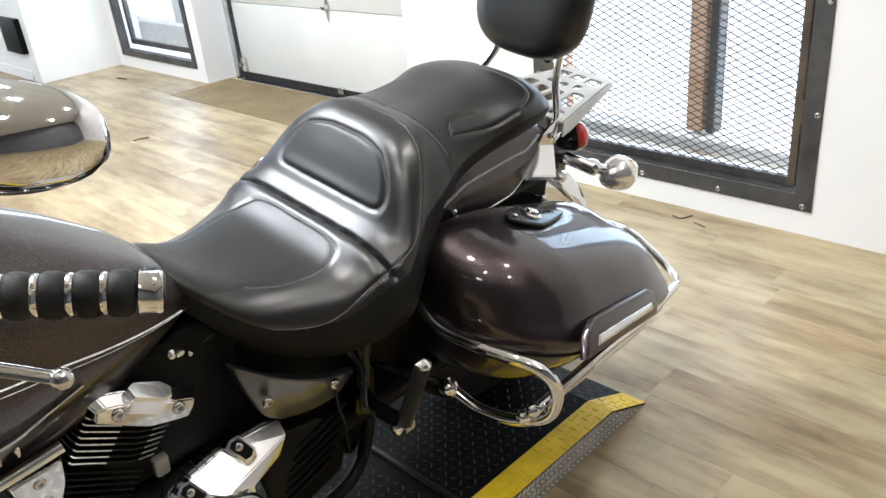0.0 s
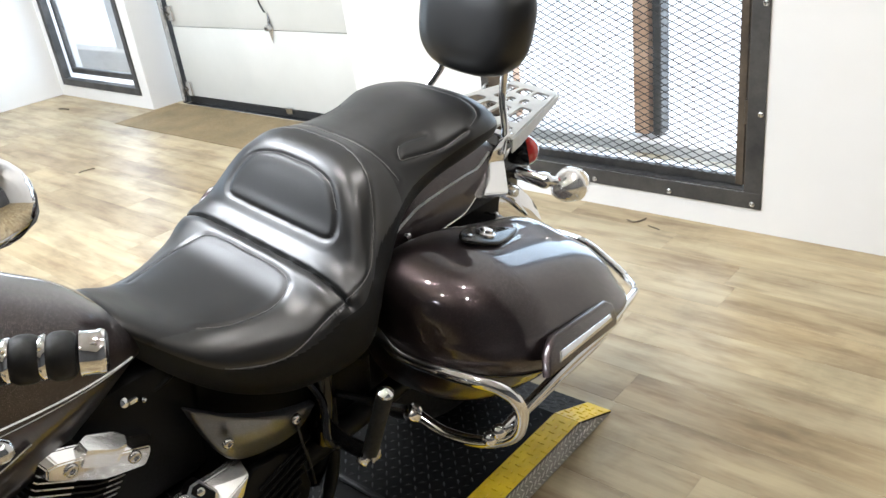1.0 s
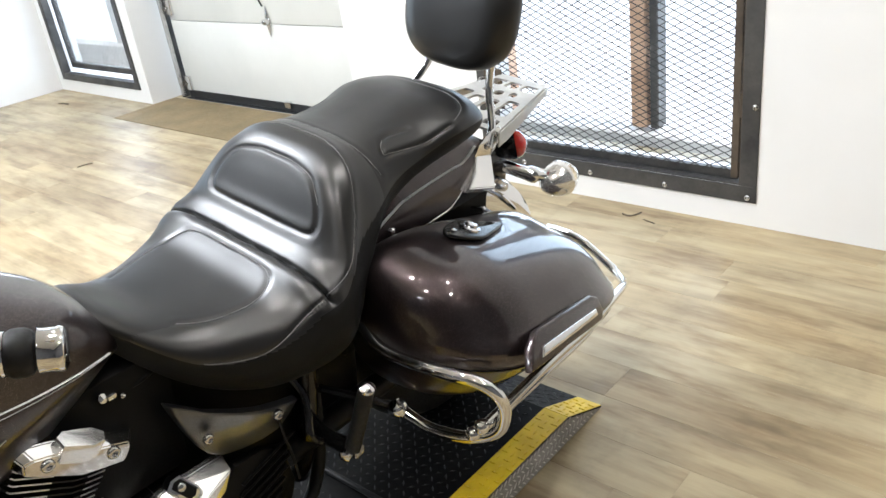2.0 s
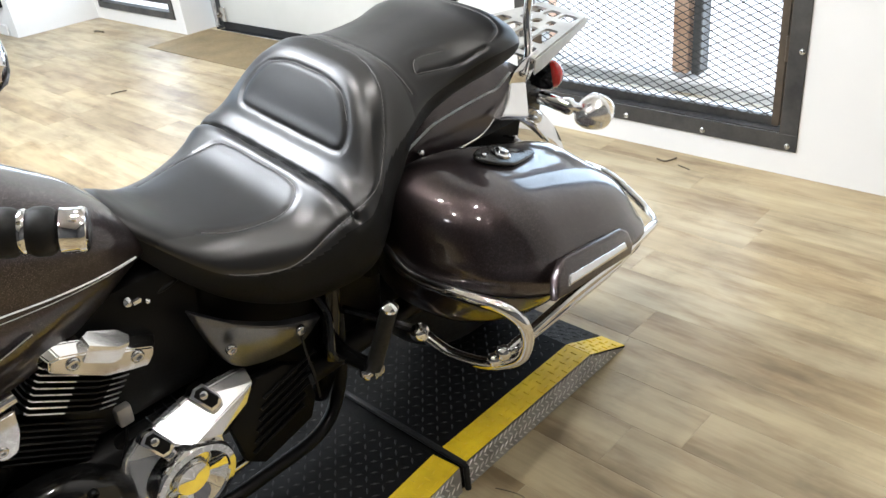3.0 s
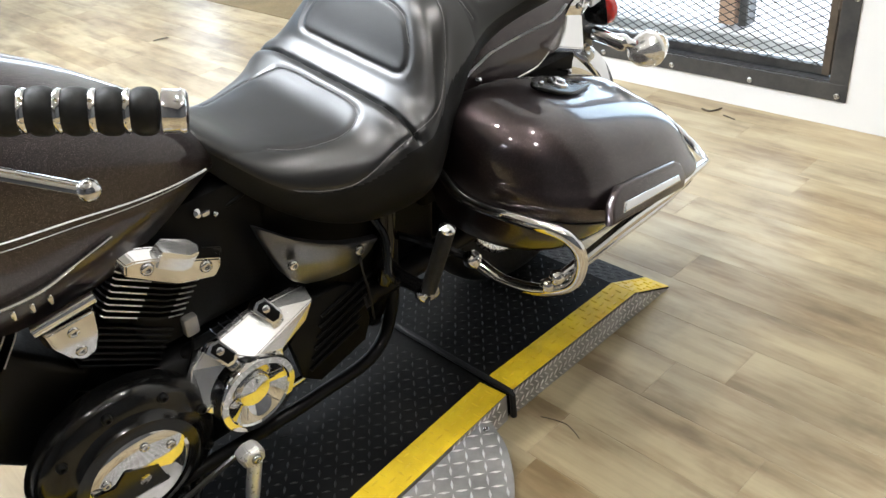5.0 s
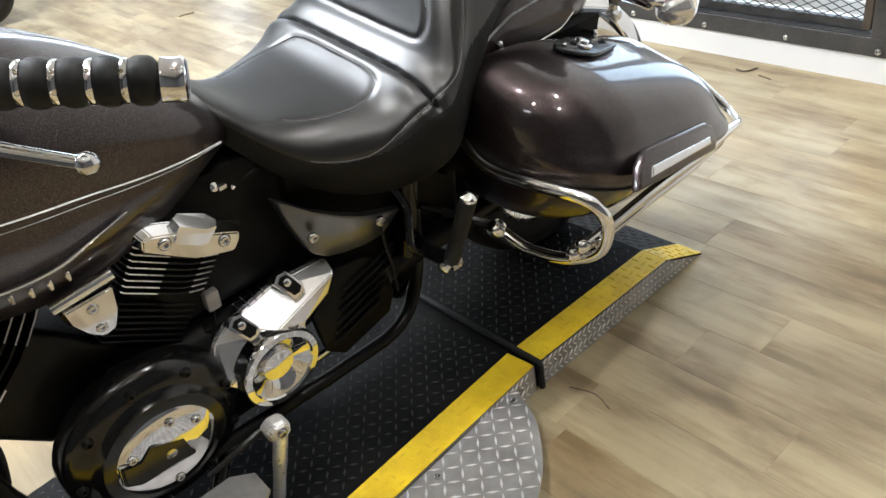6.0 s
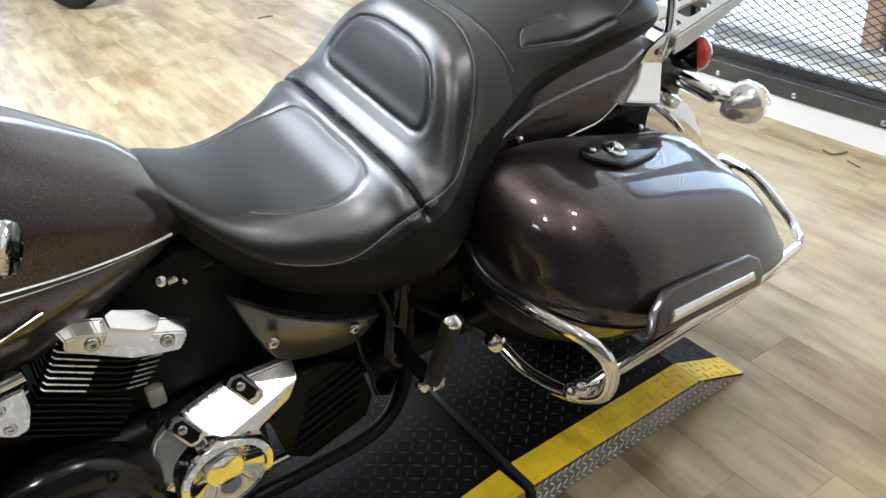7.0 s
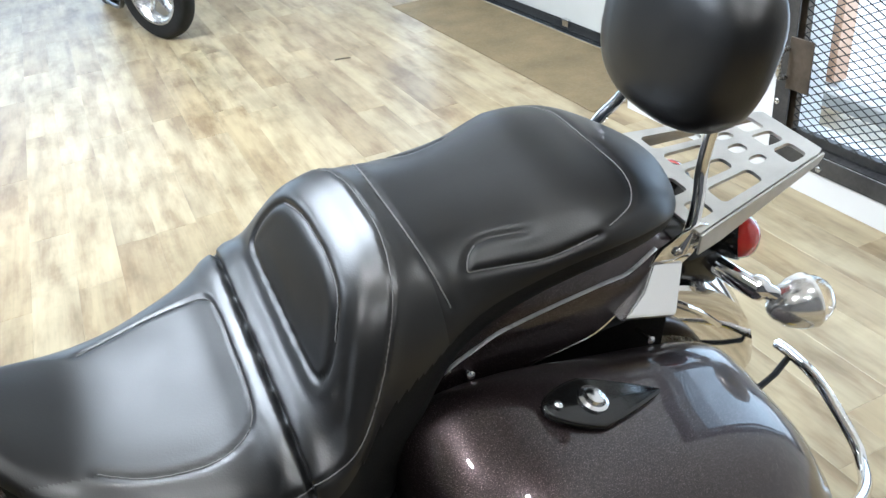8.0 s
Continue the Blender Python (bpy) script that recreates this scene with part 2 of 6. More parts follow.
def plate(outline, thick, m=None, bevel=0.0, seg=2, bm=None, holes=()):
    """A flat plate with the outline in its own x, y; thick along z."""
    bm = bm or bmesh.new()
    before = set(bm.verts)
    base = [bm.verts.new((x, y, 0)) for x, y in outline]
    f = bm.faces.new(base)
    r = bmesh.ops.extrude_face_region(bm, geom=[f])
    bmesh.ops.translate(bm, verts=[g for g in r["geom"] if isinstance(g, bmesh.types.BMVert)], vec=(0, 0, thick))
    mine = [v for v in bm.verts if v not in before]
    if bevel:
        edges = {e for v in mine for e in v.link_edges if abs(e.verts[0].co.z - e.verts[1].co.z) < 1e-6}
        bmesh.ops.bevel(bm, geom=list(edges), offset=bevel, segments=seg, affect="EDGES", profile=0.5)
        mine = [v for v in bm.verts if v not in before]
    if m:
        bmesh.ops.transform(bm, matrix=m, verts=mine)
    return bm


def bolt_mesh(r, h, segs=12):
    """A domed cap screw with a hollow key hole, its axis along z."""
    return lathe([(0, r), (h * 0.6, r), (h * 0.9, r * 0.85), (h, r * 0.62), (h, r * 0.45), (h * 0.5, r * 0.42)], (0, 0, 0), (0, 0, 1), segs)


def along(origin, axis, spin=0.0):
    """A pose whose z points along axis."""
    q = Vector(axis).to_track_quat("Z", "Y").to_matrix().to_4x4()
    return Matrix.Translation(origin) @ q @ pose(0, 0, 0, 0, 0, spin)


_bolt_cache = {}


def bolts(places, axis, r, h, material, parent, name="bolt", label=""):
    """Bolts that share one mesh, each its own part."""
    key = (round(r, 5), round(h, 5), material.name)
    for p in places:
        if key not in _bolt_cache:
            ob = part(name, bolt_mesh(r, h), material, parent, label)
            _bolt_cache[key] = ob.data
        else:
            ob = new(name, _bolt_cache[key])
            ob.parent = parent
            if label:
                ob["label"] = label
        ob.matrix_local = along(p, axis)


def interp(x, xs, ys):
    """Smooth curve through stations (monotone cubic)."""
    xs, ys = np.asarray(xs, float), np.asarray(ys, float)
    d = np.diff(ys) / np.diff(xs)
    m = np.zeros(len(xs))
    m[0], m[-1] = d[0], d[-1]
    for i in range(1, len(xs) - 1):
        m[i] = 0 if d[i - 1] * d[i] <= 0 else 2 * d[i - 1] * d[i] / (d[i - 1] + d[i])
    x = np.clip(x, xs[0], xs[-1])
    i = np.clip(np.searchsorted(xs, x) - 1, 0, len(xs) - 2)
    h = xs[i + 1] - xs[i]
    t = (x - xs[i]) / h
    return (2 * t**3 - 3 * t**2 + 1) * ys[i] + (t**3 - 2 * t**2 + t) * h * m[i] + (-2 * t**3 + 3 * t**2) * ys[i + 1] + (t**3 - t**2) * h * m[i + 1]

# lamps: the sun outside, daylight in the openings, and the ceiling lamps
sun = new("sun", bpy.data.lights.new("sun", "SUN"))
sun.data.energy, sun.data.angle, sun.data.color = 5.0, radians(0.6), (1.0, 0.96, 0.9)
sun.matrix_world = look((10, -0.05, 10), (0, 0, 0))
LAMPS = [(-0.15, -0.55), (1.4, 0.9), (1.3, -1.9), (2.9, -0.4)]
PANELS = [(-2.5, -0.35), (-2.6, -1.6), (-3.4, -4.45), (-4.8, -4.45)]
area_lamp("gate_daylight", look((-0.42, 2.82, 0.85), (-0.42, 0, 0.85)), 3.4, 1.6, 40, (0.7, 0.85, 1.0))
area_lamp("shop_window_daylight", look((-9.45, -1.9, 1.9), (0, -1.5, 0.8)), 4.4, 2.8, 105, (0.74, 0.87, 1.0))
area_lamp("window_daylight", look((-5.2, 2.3, 1.9), (-4.9, 0, 1.5)), 1.2, 3.5, 70, (0.78, 0.88, 1.0))
for x, y in LAMPS:
    lamp = area_lamp("ceiling_light", look((x, y, 4.16), (x, y, 0)), 0.15, 0.15, 38, (1.0, 0.95, 0.88))
    lamp.data.spread = radians(150)
for x, y in PANELS:
    area_lamp("panel_light", look((x, y, 4.1), (x, y, 0)), 1.3, 1.15, 172, (0.93, 0.965, 1.0))


# ---------------------------------------------------------------- the room
GATE_Y, WIN_Y, DOOR_Y, CEIL = 1.895, 2.09, 2.33, 4.2
GX0, GX1, GZ0, GZ1 = -1.02, 0.175, 0.16, 1.47


def wall(name, boxes, label, material=WALL_WHITE):
    bm = bmesh.new()
    for b in boxes:
        span(*b, bm=bm)
    ob = part(name, bm, material, None, "", False)
    return tagged(ob, label, "wall", "", "structure")


wall("wall_gate", [(GX1, 4.2, GATE_Y, GATE_Y + 0.2, 0, CEIL), (-1.9, GX0, GATE_Y, GATE_Y + 0.2, 0, CEIL), (GX0, GX1, GATE_Y, GATE_Y + 0.2, 0, GZ0), (GX0, GX1, GATE_Y, GATE_Y + 0.2, GZ1, CEIL),
                   (-1.9, -1.7, GATE_Y + 0.2, DOOR_Y + 0.18, 0, CEIL)], "white painted wall round the steel mesh gate")
wall("wall_door_head", [(-4.43, -1.9, DOOR_Y + 0.05, DOOR_Y + 0.25, 2.68, CEIL)], "white painted wall over the overhead door")
wall("wall_window", [(-4.55, -4.43, WIN_Y, DOOR_Y + 0.18, 0, CEIL), (-5.83, -4.55, WIN_Y, WIN_Y + 0.2, 0, 0.1), (-5.83, -4.55, WIN_Y, WIN_Y + 0.2, 3.7, CEIL), (-6.1, -5.83, WIN_Y, WIN_Y + 0.2, 0, CEIL)],
     "white painted wall with a black-framed window")
wall("wall_stub", [(-9.5, -5.93, 1.39, WIN_Y, 0, CEIL)], "white painted wall corner beside the window")
wall("wall_west", [(-9.7, -9.5, -5.2, 1.39, 0, 0.4), (-9.7, -9.5, -5.2, 1.39, 3.4, CEIL), (-9.7, -9.5, -5.2, -4.2, 0.4, 3.4), (-9.7, -9.5, 0.4, 1.39, 0.4, 3.4)], "white painted end wall with a wide shop window")
# unseen walls that close the room, made dark to hold back reflected light
wall("wall_south", [(-9.7, 4.2, -5.4, -5.2, 0, CEIL)], "unseen rear wall, charcoal to keep the bike's reflections dark", WALL_DARK)
wall("wall_east", [(4.2, 4.4, -5.4, 2.1, 0, CEIL)], "unseen side wall, charcoal to keep the bike's reflections dark", WALL_DARK)
ceil = part("ceiling", span(-9.7, 4.4, -5.4, 2.6, CEIL, CEIL + 0.15), CEILING_WHITE, None, "", False)
tagged(ceil, "white painted ceiling", "ceiling", "", "structure")

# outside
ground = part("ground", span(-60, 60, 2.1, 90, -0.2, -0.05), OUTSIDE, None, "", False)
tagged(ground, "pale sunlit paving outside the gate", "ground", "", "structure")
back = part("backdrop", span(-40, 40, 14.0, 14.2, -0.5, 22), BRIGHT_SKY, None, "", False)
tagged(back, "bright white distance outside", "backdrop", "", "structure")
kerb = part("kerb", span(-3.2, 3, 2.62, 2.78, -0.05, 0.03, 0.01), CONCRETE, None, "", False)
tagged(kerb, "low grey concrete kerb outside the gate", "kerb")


def outside_post(x, w, material, label, d=0.09):
    ob = part("post", span(x - w / 2, x + w / 2, 2.66, 2.66 + d, 0.05, 3.5, 0.006), material, None, "", False)
    tagged(ob, label, "post", "posts outside the gate")


outside_post(-0.66, 0.085, WOOD_POST, "brown timber post standing on the kerb")
outside_post(-0.575, 0.045, DARK_STEEL, "dark steel post beside the timber post")
outside_post(-1.5, 0.08, WOOD_POST, "brown timber post standing on the kerb")

# expanded metal: two sets of slanting strands
def strands(a0, a1, b0, b1, ly, px, pz, t):
    bm = bmesh.new()
    slope = pz / px
    wide, high = a1 - a0, b1 - b0
    for sgn in (1, -1):
        k, k1 = (-wide * slope, high) if sgn > 0 else (0, high + wide * slope)
        while k < k1:
            xs = sorted([-k / (sgn * slope), (high - k) / (sgn * slope)])
            u0, u1 = max(0, xs[0]), min(wide, xs[1])
            if u1 - u0 > 0.004:
                p = Vector((a0 + u0, ly, b0 + k + sgn * slope * u0))
                q = Vector((a0 + u1, ly, b0 + k + sgn * slope * u1))
                n = Vector((-(q - p).z, 0, (q - p).x)).normalized() * t
                off, th = Vector((0, 0.0025 if sgn > 0 else 0.0005, 0)), Vector((0, 0.002, 0))
                c = [p - n + off, p + n + off, q + n + off, q - n + off]
                vs = [bm.verts.new(v) for v in c] + [bm.verts.new(v + th) for v in c]
                for f in ((0, 1, 2, 3), (7, 6, 5, 4), (0, 4, 5, 1), (3, 2, 6, 7)):
                    bm.faces.new([vs[i] for i in f])
            k += pz
    return bm


# steel mesh gate
def mesh_gate():
    g = thing("mesh_gate", pose(0, 0, 0), "dark steel gate of expanded metal mesh bolted to the wall", "gate")
    y0 = GATE_Y - 0.006
    w = 0.064
    x0, x1, z0, z1 = -1.05, 0.238, 0.097, 1.53
    part("frame_rail", span(x0, x1, y0, y0 + 0.006, z0, z0 + w, 0.001), DARK_STEEL, g, "", False)
    part("frame_rail", span(x0, x1, y0, y0 + 0.006, z1 - w, z1, 0.001), DARK_STEEL, g, "", False)
    part("frame_upright", span(x1 - w, x1, y0, y0 + 0.006, z0 + w, z1 - w, 0.001), DARK_STEEL, g, "", False)
    part("frame_upright", span(x0, x0 + w, y0, y0 + 0.006, z0 + w, z1 - w, 0.001), DARK_STEEL, g, "", False)
    part("jamb", span(GX1 - 0.006, GX1 - 0.001, GATE_Y + 0.001, GATE_Y + 0.09, GZ0 + 0.002, GZ1), RUST_STEEL, g, "brown rusted steel jamb", False)
    part("jamb", span(GX0 + 0.001, GX0 + 0.006, GATE_Y + 0.001, GATE_Y + 0.09, GZ0 + 0.002, GZ1), RUST_STEEL, g, "brown rusted steel jamb", False)
    part("sill", span(GX0, GX1, GATE_Y + 0.001, GATE_Y + 0.09, GZ0 + 0.001, GZ0 + 0.006), DARK_STEEL, g, "", False)
    # leaf: angle frame and mesh
    ly = GATE_Y + 0.03
    lx0, lx1, lz0, lz1 = GX0 + 0.012, GX1 - 0.034, GZ0 + 0.012, GZ1 - 0.02
    leaf = part("leaf_upright", span(lx1 - 0.018, lx1 + 0.012, ly, ly + 0.03, lz0, lz1, 0.002), RUST_STEEL, g, "brown rusted gate upright", False)
    part("leaf_upright", span(lx0 - 0.008, lx0 + 0.022, ly, ly + 0.03, lz0, lz1, 0.002), RUST_STEEL, g, "brown rusted gate upright", False)
    for z in (0.42, 1.2):
        part("hinge", tube([(lx1 + 0.018, ly - 0.004, z), (lx1 + 0.018, ly - 0.004, z + 0.09)], 0.009, 10), RUST_STEEL, g)
    part("leaf_rail", span(lx0, lx1, ly + 0.006, ly + 0.03, lz0 - 0.004, lz0 + 0.032, 0.002), DARK_STEEL, g, "dark steel bottom rail", False)
    bm = strands(lx0 + 0.015, lx1 - 0.01, lz0, lz1, ly, 0.0587, 0.0285, 0.0017)
    tagged(part("expanded_mesh", bm, DARK_STEEL, g, "dark expanded metal mesh", False), kind="stuff")
    bolts([(x, y0, z0 + 0.02) for x in (0.205, -0.13, -0.475, -0.82)], (0, -1, 0), 0.0105, 0.006, BRIGHT_METAL, g)
    bolts([(0.222, y0, z) for z in (0.47, 0.86, 1.25)], (0, -1, 0), 0.0105, 0.006, BRIGHT_METAL, g)
    bolts([(-1.035, y0, z) for z in (0.3, 0.8, 1.3)], (0, -1, 0), 0.0105, 0.006, BRIGHT_METAL, g)
    lock = part("lock_plate", span(-1.0, -0.9, y0 - 0.01, y0 - 0.004, 0.36, 0.54, 0.002), RUST_STEEL, g, "dark steel lock plate", False)
    part("pull_handle", tube(smooth_path([(-1.0, y0 - 0.01, 0.40), (-1.0, y0 - 0.045, 0.41), (-1.0, y0 - 0.045, 0.49), (-1.0, y0 - 0.01, 0.5)], 5), 0.008, 8), BRIGHT_METAL, lock, "bare steel pull handle")
    return g


mesh_gate()


# overhead door in its recess
def overhead_door():
    d = thing("overhead_door", pose(0, 0, 0), "closed cream sectional overhead door with a black bottom seal", "garage door")
    x0, x1, z = -4.28, -1.92, 0.055
    for i in range(5):
        bm = span(x0, x1, DOOR_Y, DOOR_Y + 0.045, z + 0.002, z + 0.523, 0.004, 2)
        part("panel", bm, DOOR_WHITE, d)
        z += 0.525
    part("bottom_seal", span(x0, x1, DOOR_Y - 0.006, DOOR_Y + 0.04, 0.006, 0.053, 0.004), RUBBER, d, "black rubber bottom seal", False)
    part("threshold", span(x0, x1, DOOR_Y - 0.05, DOOR_Y + 0.06, 0.0005, 0.006, 0.002), CHROME_WORN, d, "bright metal threshold strip", False)
    for x in (x0 - 0.03, x1 + 0.015):
        part("track", span(x - 0.012, x + 0.02, DOOR_Y - 0.045, DOOR_Y - 0.03, 0.02, 2.6), BRIGHT_METAL, d, "galvanised door track", False)
    part("track_cover", span(x0 - 0.072, x0 - 0.045, DOOR_Y - 0.03, DOOR_Y + 0.04, 0.0, 2.6), DARK_STEEL, d, "dark weather strip beside the door", False)
    for zz in (0.06, 0.62, 1.1):
        part("hinge_bracket", span(x0 + 0.002, x0 + 0.075, DOOR_Y - 0.022, DOOR_Y - 0.001, zz, zz + 0.11, 0.004), CHROME_WORN, d, "galvanised hinge bracket", False)
        part("roller", lathe([(0, 0.018), (0.02, 0.018), (0.02, 0.006), (0.05, 0.006)], (x0 - 0.02, DOOR_Y - 0.025, zz + 0.05), (1, 0, 0), 12), CHROME_WORN, d)
    part("seal_clip", span(-3.09, -3.03, DOOR_Y - 0.03, DOOR_Y - 0.004, 0.03, 0.075, 0.004), CHROME_WORN, d, "small metal clip on the seal", False)
    # lock handle between two panels
    lk = part("lock_handle", plate([(-0.028, 0), (0, 0.1), (0.028, 0), (0, -0.1)], 0.012, Matrix.Translation((-3.1, DOOR_Y, 0.60)) @ pose(0, 0, 0, 90, 0, 0), 0.003), CHROME_WORN, d, "diamond-shaped metal lock handle")
    part("lock_spindle", lathe([(0, 0.022), (0.03, 0.02), (0.04, 0.012)], (-3.1, DOOR_Y - 0.01, 0.60), (0, -1, 0), 14), CHROME_WORN, lk)
    part("pull_cord", tube(smooth_path([(-3.1, DOOR_Y - 0.03, 0.7), (-3.14, DOOR_Y - 0.03, 0.78), (-3.16, DOOR_Y - 0.03, 0.95), (-3.13, DOOR_Y - 0.03, 1.2)], 5), 0.006, 6), RUBBER, lk, "black cord")
    return d


overhead_door()
door_mat = part("door_mat", span(-4.40, -1.95, 1.74, 2.27, 0.0005, 0.0045, 0.002), MAT_BROWN, None, "", False)
tagged(door_mat, "worn brown mat along the overhead door", "mat")


# black framed window
def side_window():
    w = thing("window_1", pose(0, 0, 0), "tall black-framed window with a steel mesh sash", "window", kind="structure")
    x0, x1, z0, z1, y = -5.83, -4.55, 0.1, 3.7, WIN_Y
    f = 0.055
    for b in ((x0, x1, z0, z0 + f), (x0, x1, z1 - f, z1), (x0, x0 + f, z0 + f, z1 - f), (x1 - f, x1, z0 + f, z1 - f)):
        part("window_frame", span(b[0], b[1], y - 0.012, y + 0.05, b[2], b[3], 0.003), DARK_STEEL, w, "", False)
    s0, s1, t0, t1 = x0 + f + 0.002, x1 - f - 0.06, z0 + f + 0.03, z1 - f - 0.03
    for b in ((s0, s1, t0, t0 + 0.045), (s0, s1, t1 - 0.045, t1), (s0, s0 + 0.03, t0 + 0.045, t1 - 0.045), (s1 - 0.04, s1, t0 + 0.045, t1 - 0.045)):
        part("sash", span(b[0], b[1], y + 0.07, y + 0.11, b[2], b[3], 0.003), DARK_STEEL, w, "", False)
    tagged(part("expanded_mesh", strands(s0 + 0.02, s1 - 0.02, t0 + 0.03, t1 - 0.03, y + 0.085, 0.045, 0.022, 0.0013), BRIGHT_METAL, w, "grey expanded metal mesh", False), kind="stuff")
    return w


side_window()
pier = part("pier", span(-6.55, -6.3, 3.0, 3.25, -0.05, 3.4, 0.02, 2), CONCRETE, None, "", False)
tagged(pier, "rough grey stone pier outside the window", "pier")
sill = part("kerb", span(-8.5, -3.6, 2.9, 3.05, -0.05, 0.16, 0.01), CONCRETE, None, "", False)
tagged(sill, "grey concrete kerb outside the window", "kerb")

# dark wall box on the far white wall
sock = thing("wall_box", pose(0, 0, 0), "black wall box on the white wall", "box")
part("case", span(-6.42, -6.04, 1.34, 1.388, 0.24, 0.53, 0.006, 2), BLACK_PLASTIC, sock)
shelf = part("baseboard", span(-9.4, -6.1, 1.372, 1.388, 0.004, 0.09, 0.003), WALL_WHITE, None, "", False)
tagged(shelf, "white baseboard along the wall", "baseboard", "", "structure")

# ceiling lamps
def spot(x, y):
    s = thing("ceiling_lamp", pose(x, y, CEIL), "small round recessed ceiling lamp", "ceiling lamp", "ceiling lamps")
    part("rim", lathe([(0, 0.1), (-0.015, 0.1), (-0.02, 0.085), (-0.004, 0.08)], (0, 0, 0), (0, 0, 1), 24), WALL_WHITE, s)
    part("diffuser", lathe([(-0.003, 0.078), (-0.006, 0.078)], (0, 0, 0), (0, 0, 1), 24), LAMP_GLOW, s, "glowing lamp disc")
    return s


for x, y in LAMPS:
    spot(x, y)


def panel_lamp(x, y):
    t = thing("panel_lamp", pose(x, y, CEIL), "wide white ceiling lamp with a bright diffuser", "ceiling lamp", "panel lamps")
    part("housing", span(-0.68, 0.68, -0.6, 0.6, -0.06, 0.0, 0.01), WALL_WHITE, t, "", False)
    part("diffuser", span(-0.65, 0.65, -0.57, 0.57, -0.075, -0.0605, 0.005), PANEL_GLOW, t, "glowing diffuser", False)


for x, y in PANELS:
    panel_lamp(x, y)


# ---------------------------------------------------------------- motorcycle lift
LIFT_Z = 0.074
TABLE = Matrix.Translation((0.305, -0.008, 0)) @ pose(0, 0, 0, 0, 0, 5.0)


def lozenges(bm, x0, x1, y0, y1, pitch, size, m, keep=None, turn=45, rows=False):
    """Raised bars of tread plate, turned by turns, or row by row."""
    nx, ny = int((x1 - x0) / pitch), int((y1 - y0) / pitch)
    ln, wd, h = size
    prof = [(-ln / 2, 0, 0), (0, -wd / 2, 0), (ln / 2, 0, 0), (0, wd / 2, 0), (-ln / 4, 0, h), (ln / 4, 0, h)]
    faces = ((0, 1, 4), (1, 5, 4), (1, 2, 5), (2, 3, 5), (3, 4, 5), (3, 0, 4))
    for i in range(nx + 1):
        for j in range(ny + 1):
            c = (x0 + pitch * (i + 0.5) + random.uniform(-1, 1) * 0.0004, y0 + pitch * (j + 0.5) + random.uniform(-1, 1) * 0.0004)
            if c[0] > x1 - ln * 0.3 or c[1] > y1 - ln * 0.3 or (keep and not keep(*c)):
                continue
            r = Matrix.Rotation(radians(turn if (j if rows else i + j) % 2 else turn - 90), 4, "Z")
            vs = [bm.verts.new(m @ (Vector((*c, 0)) + r @ Vector(p))) for p in prof]
            for f in faces:
                bm.faces.new([vs[k] for k in f])
    return bm


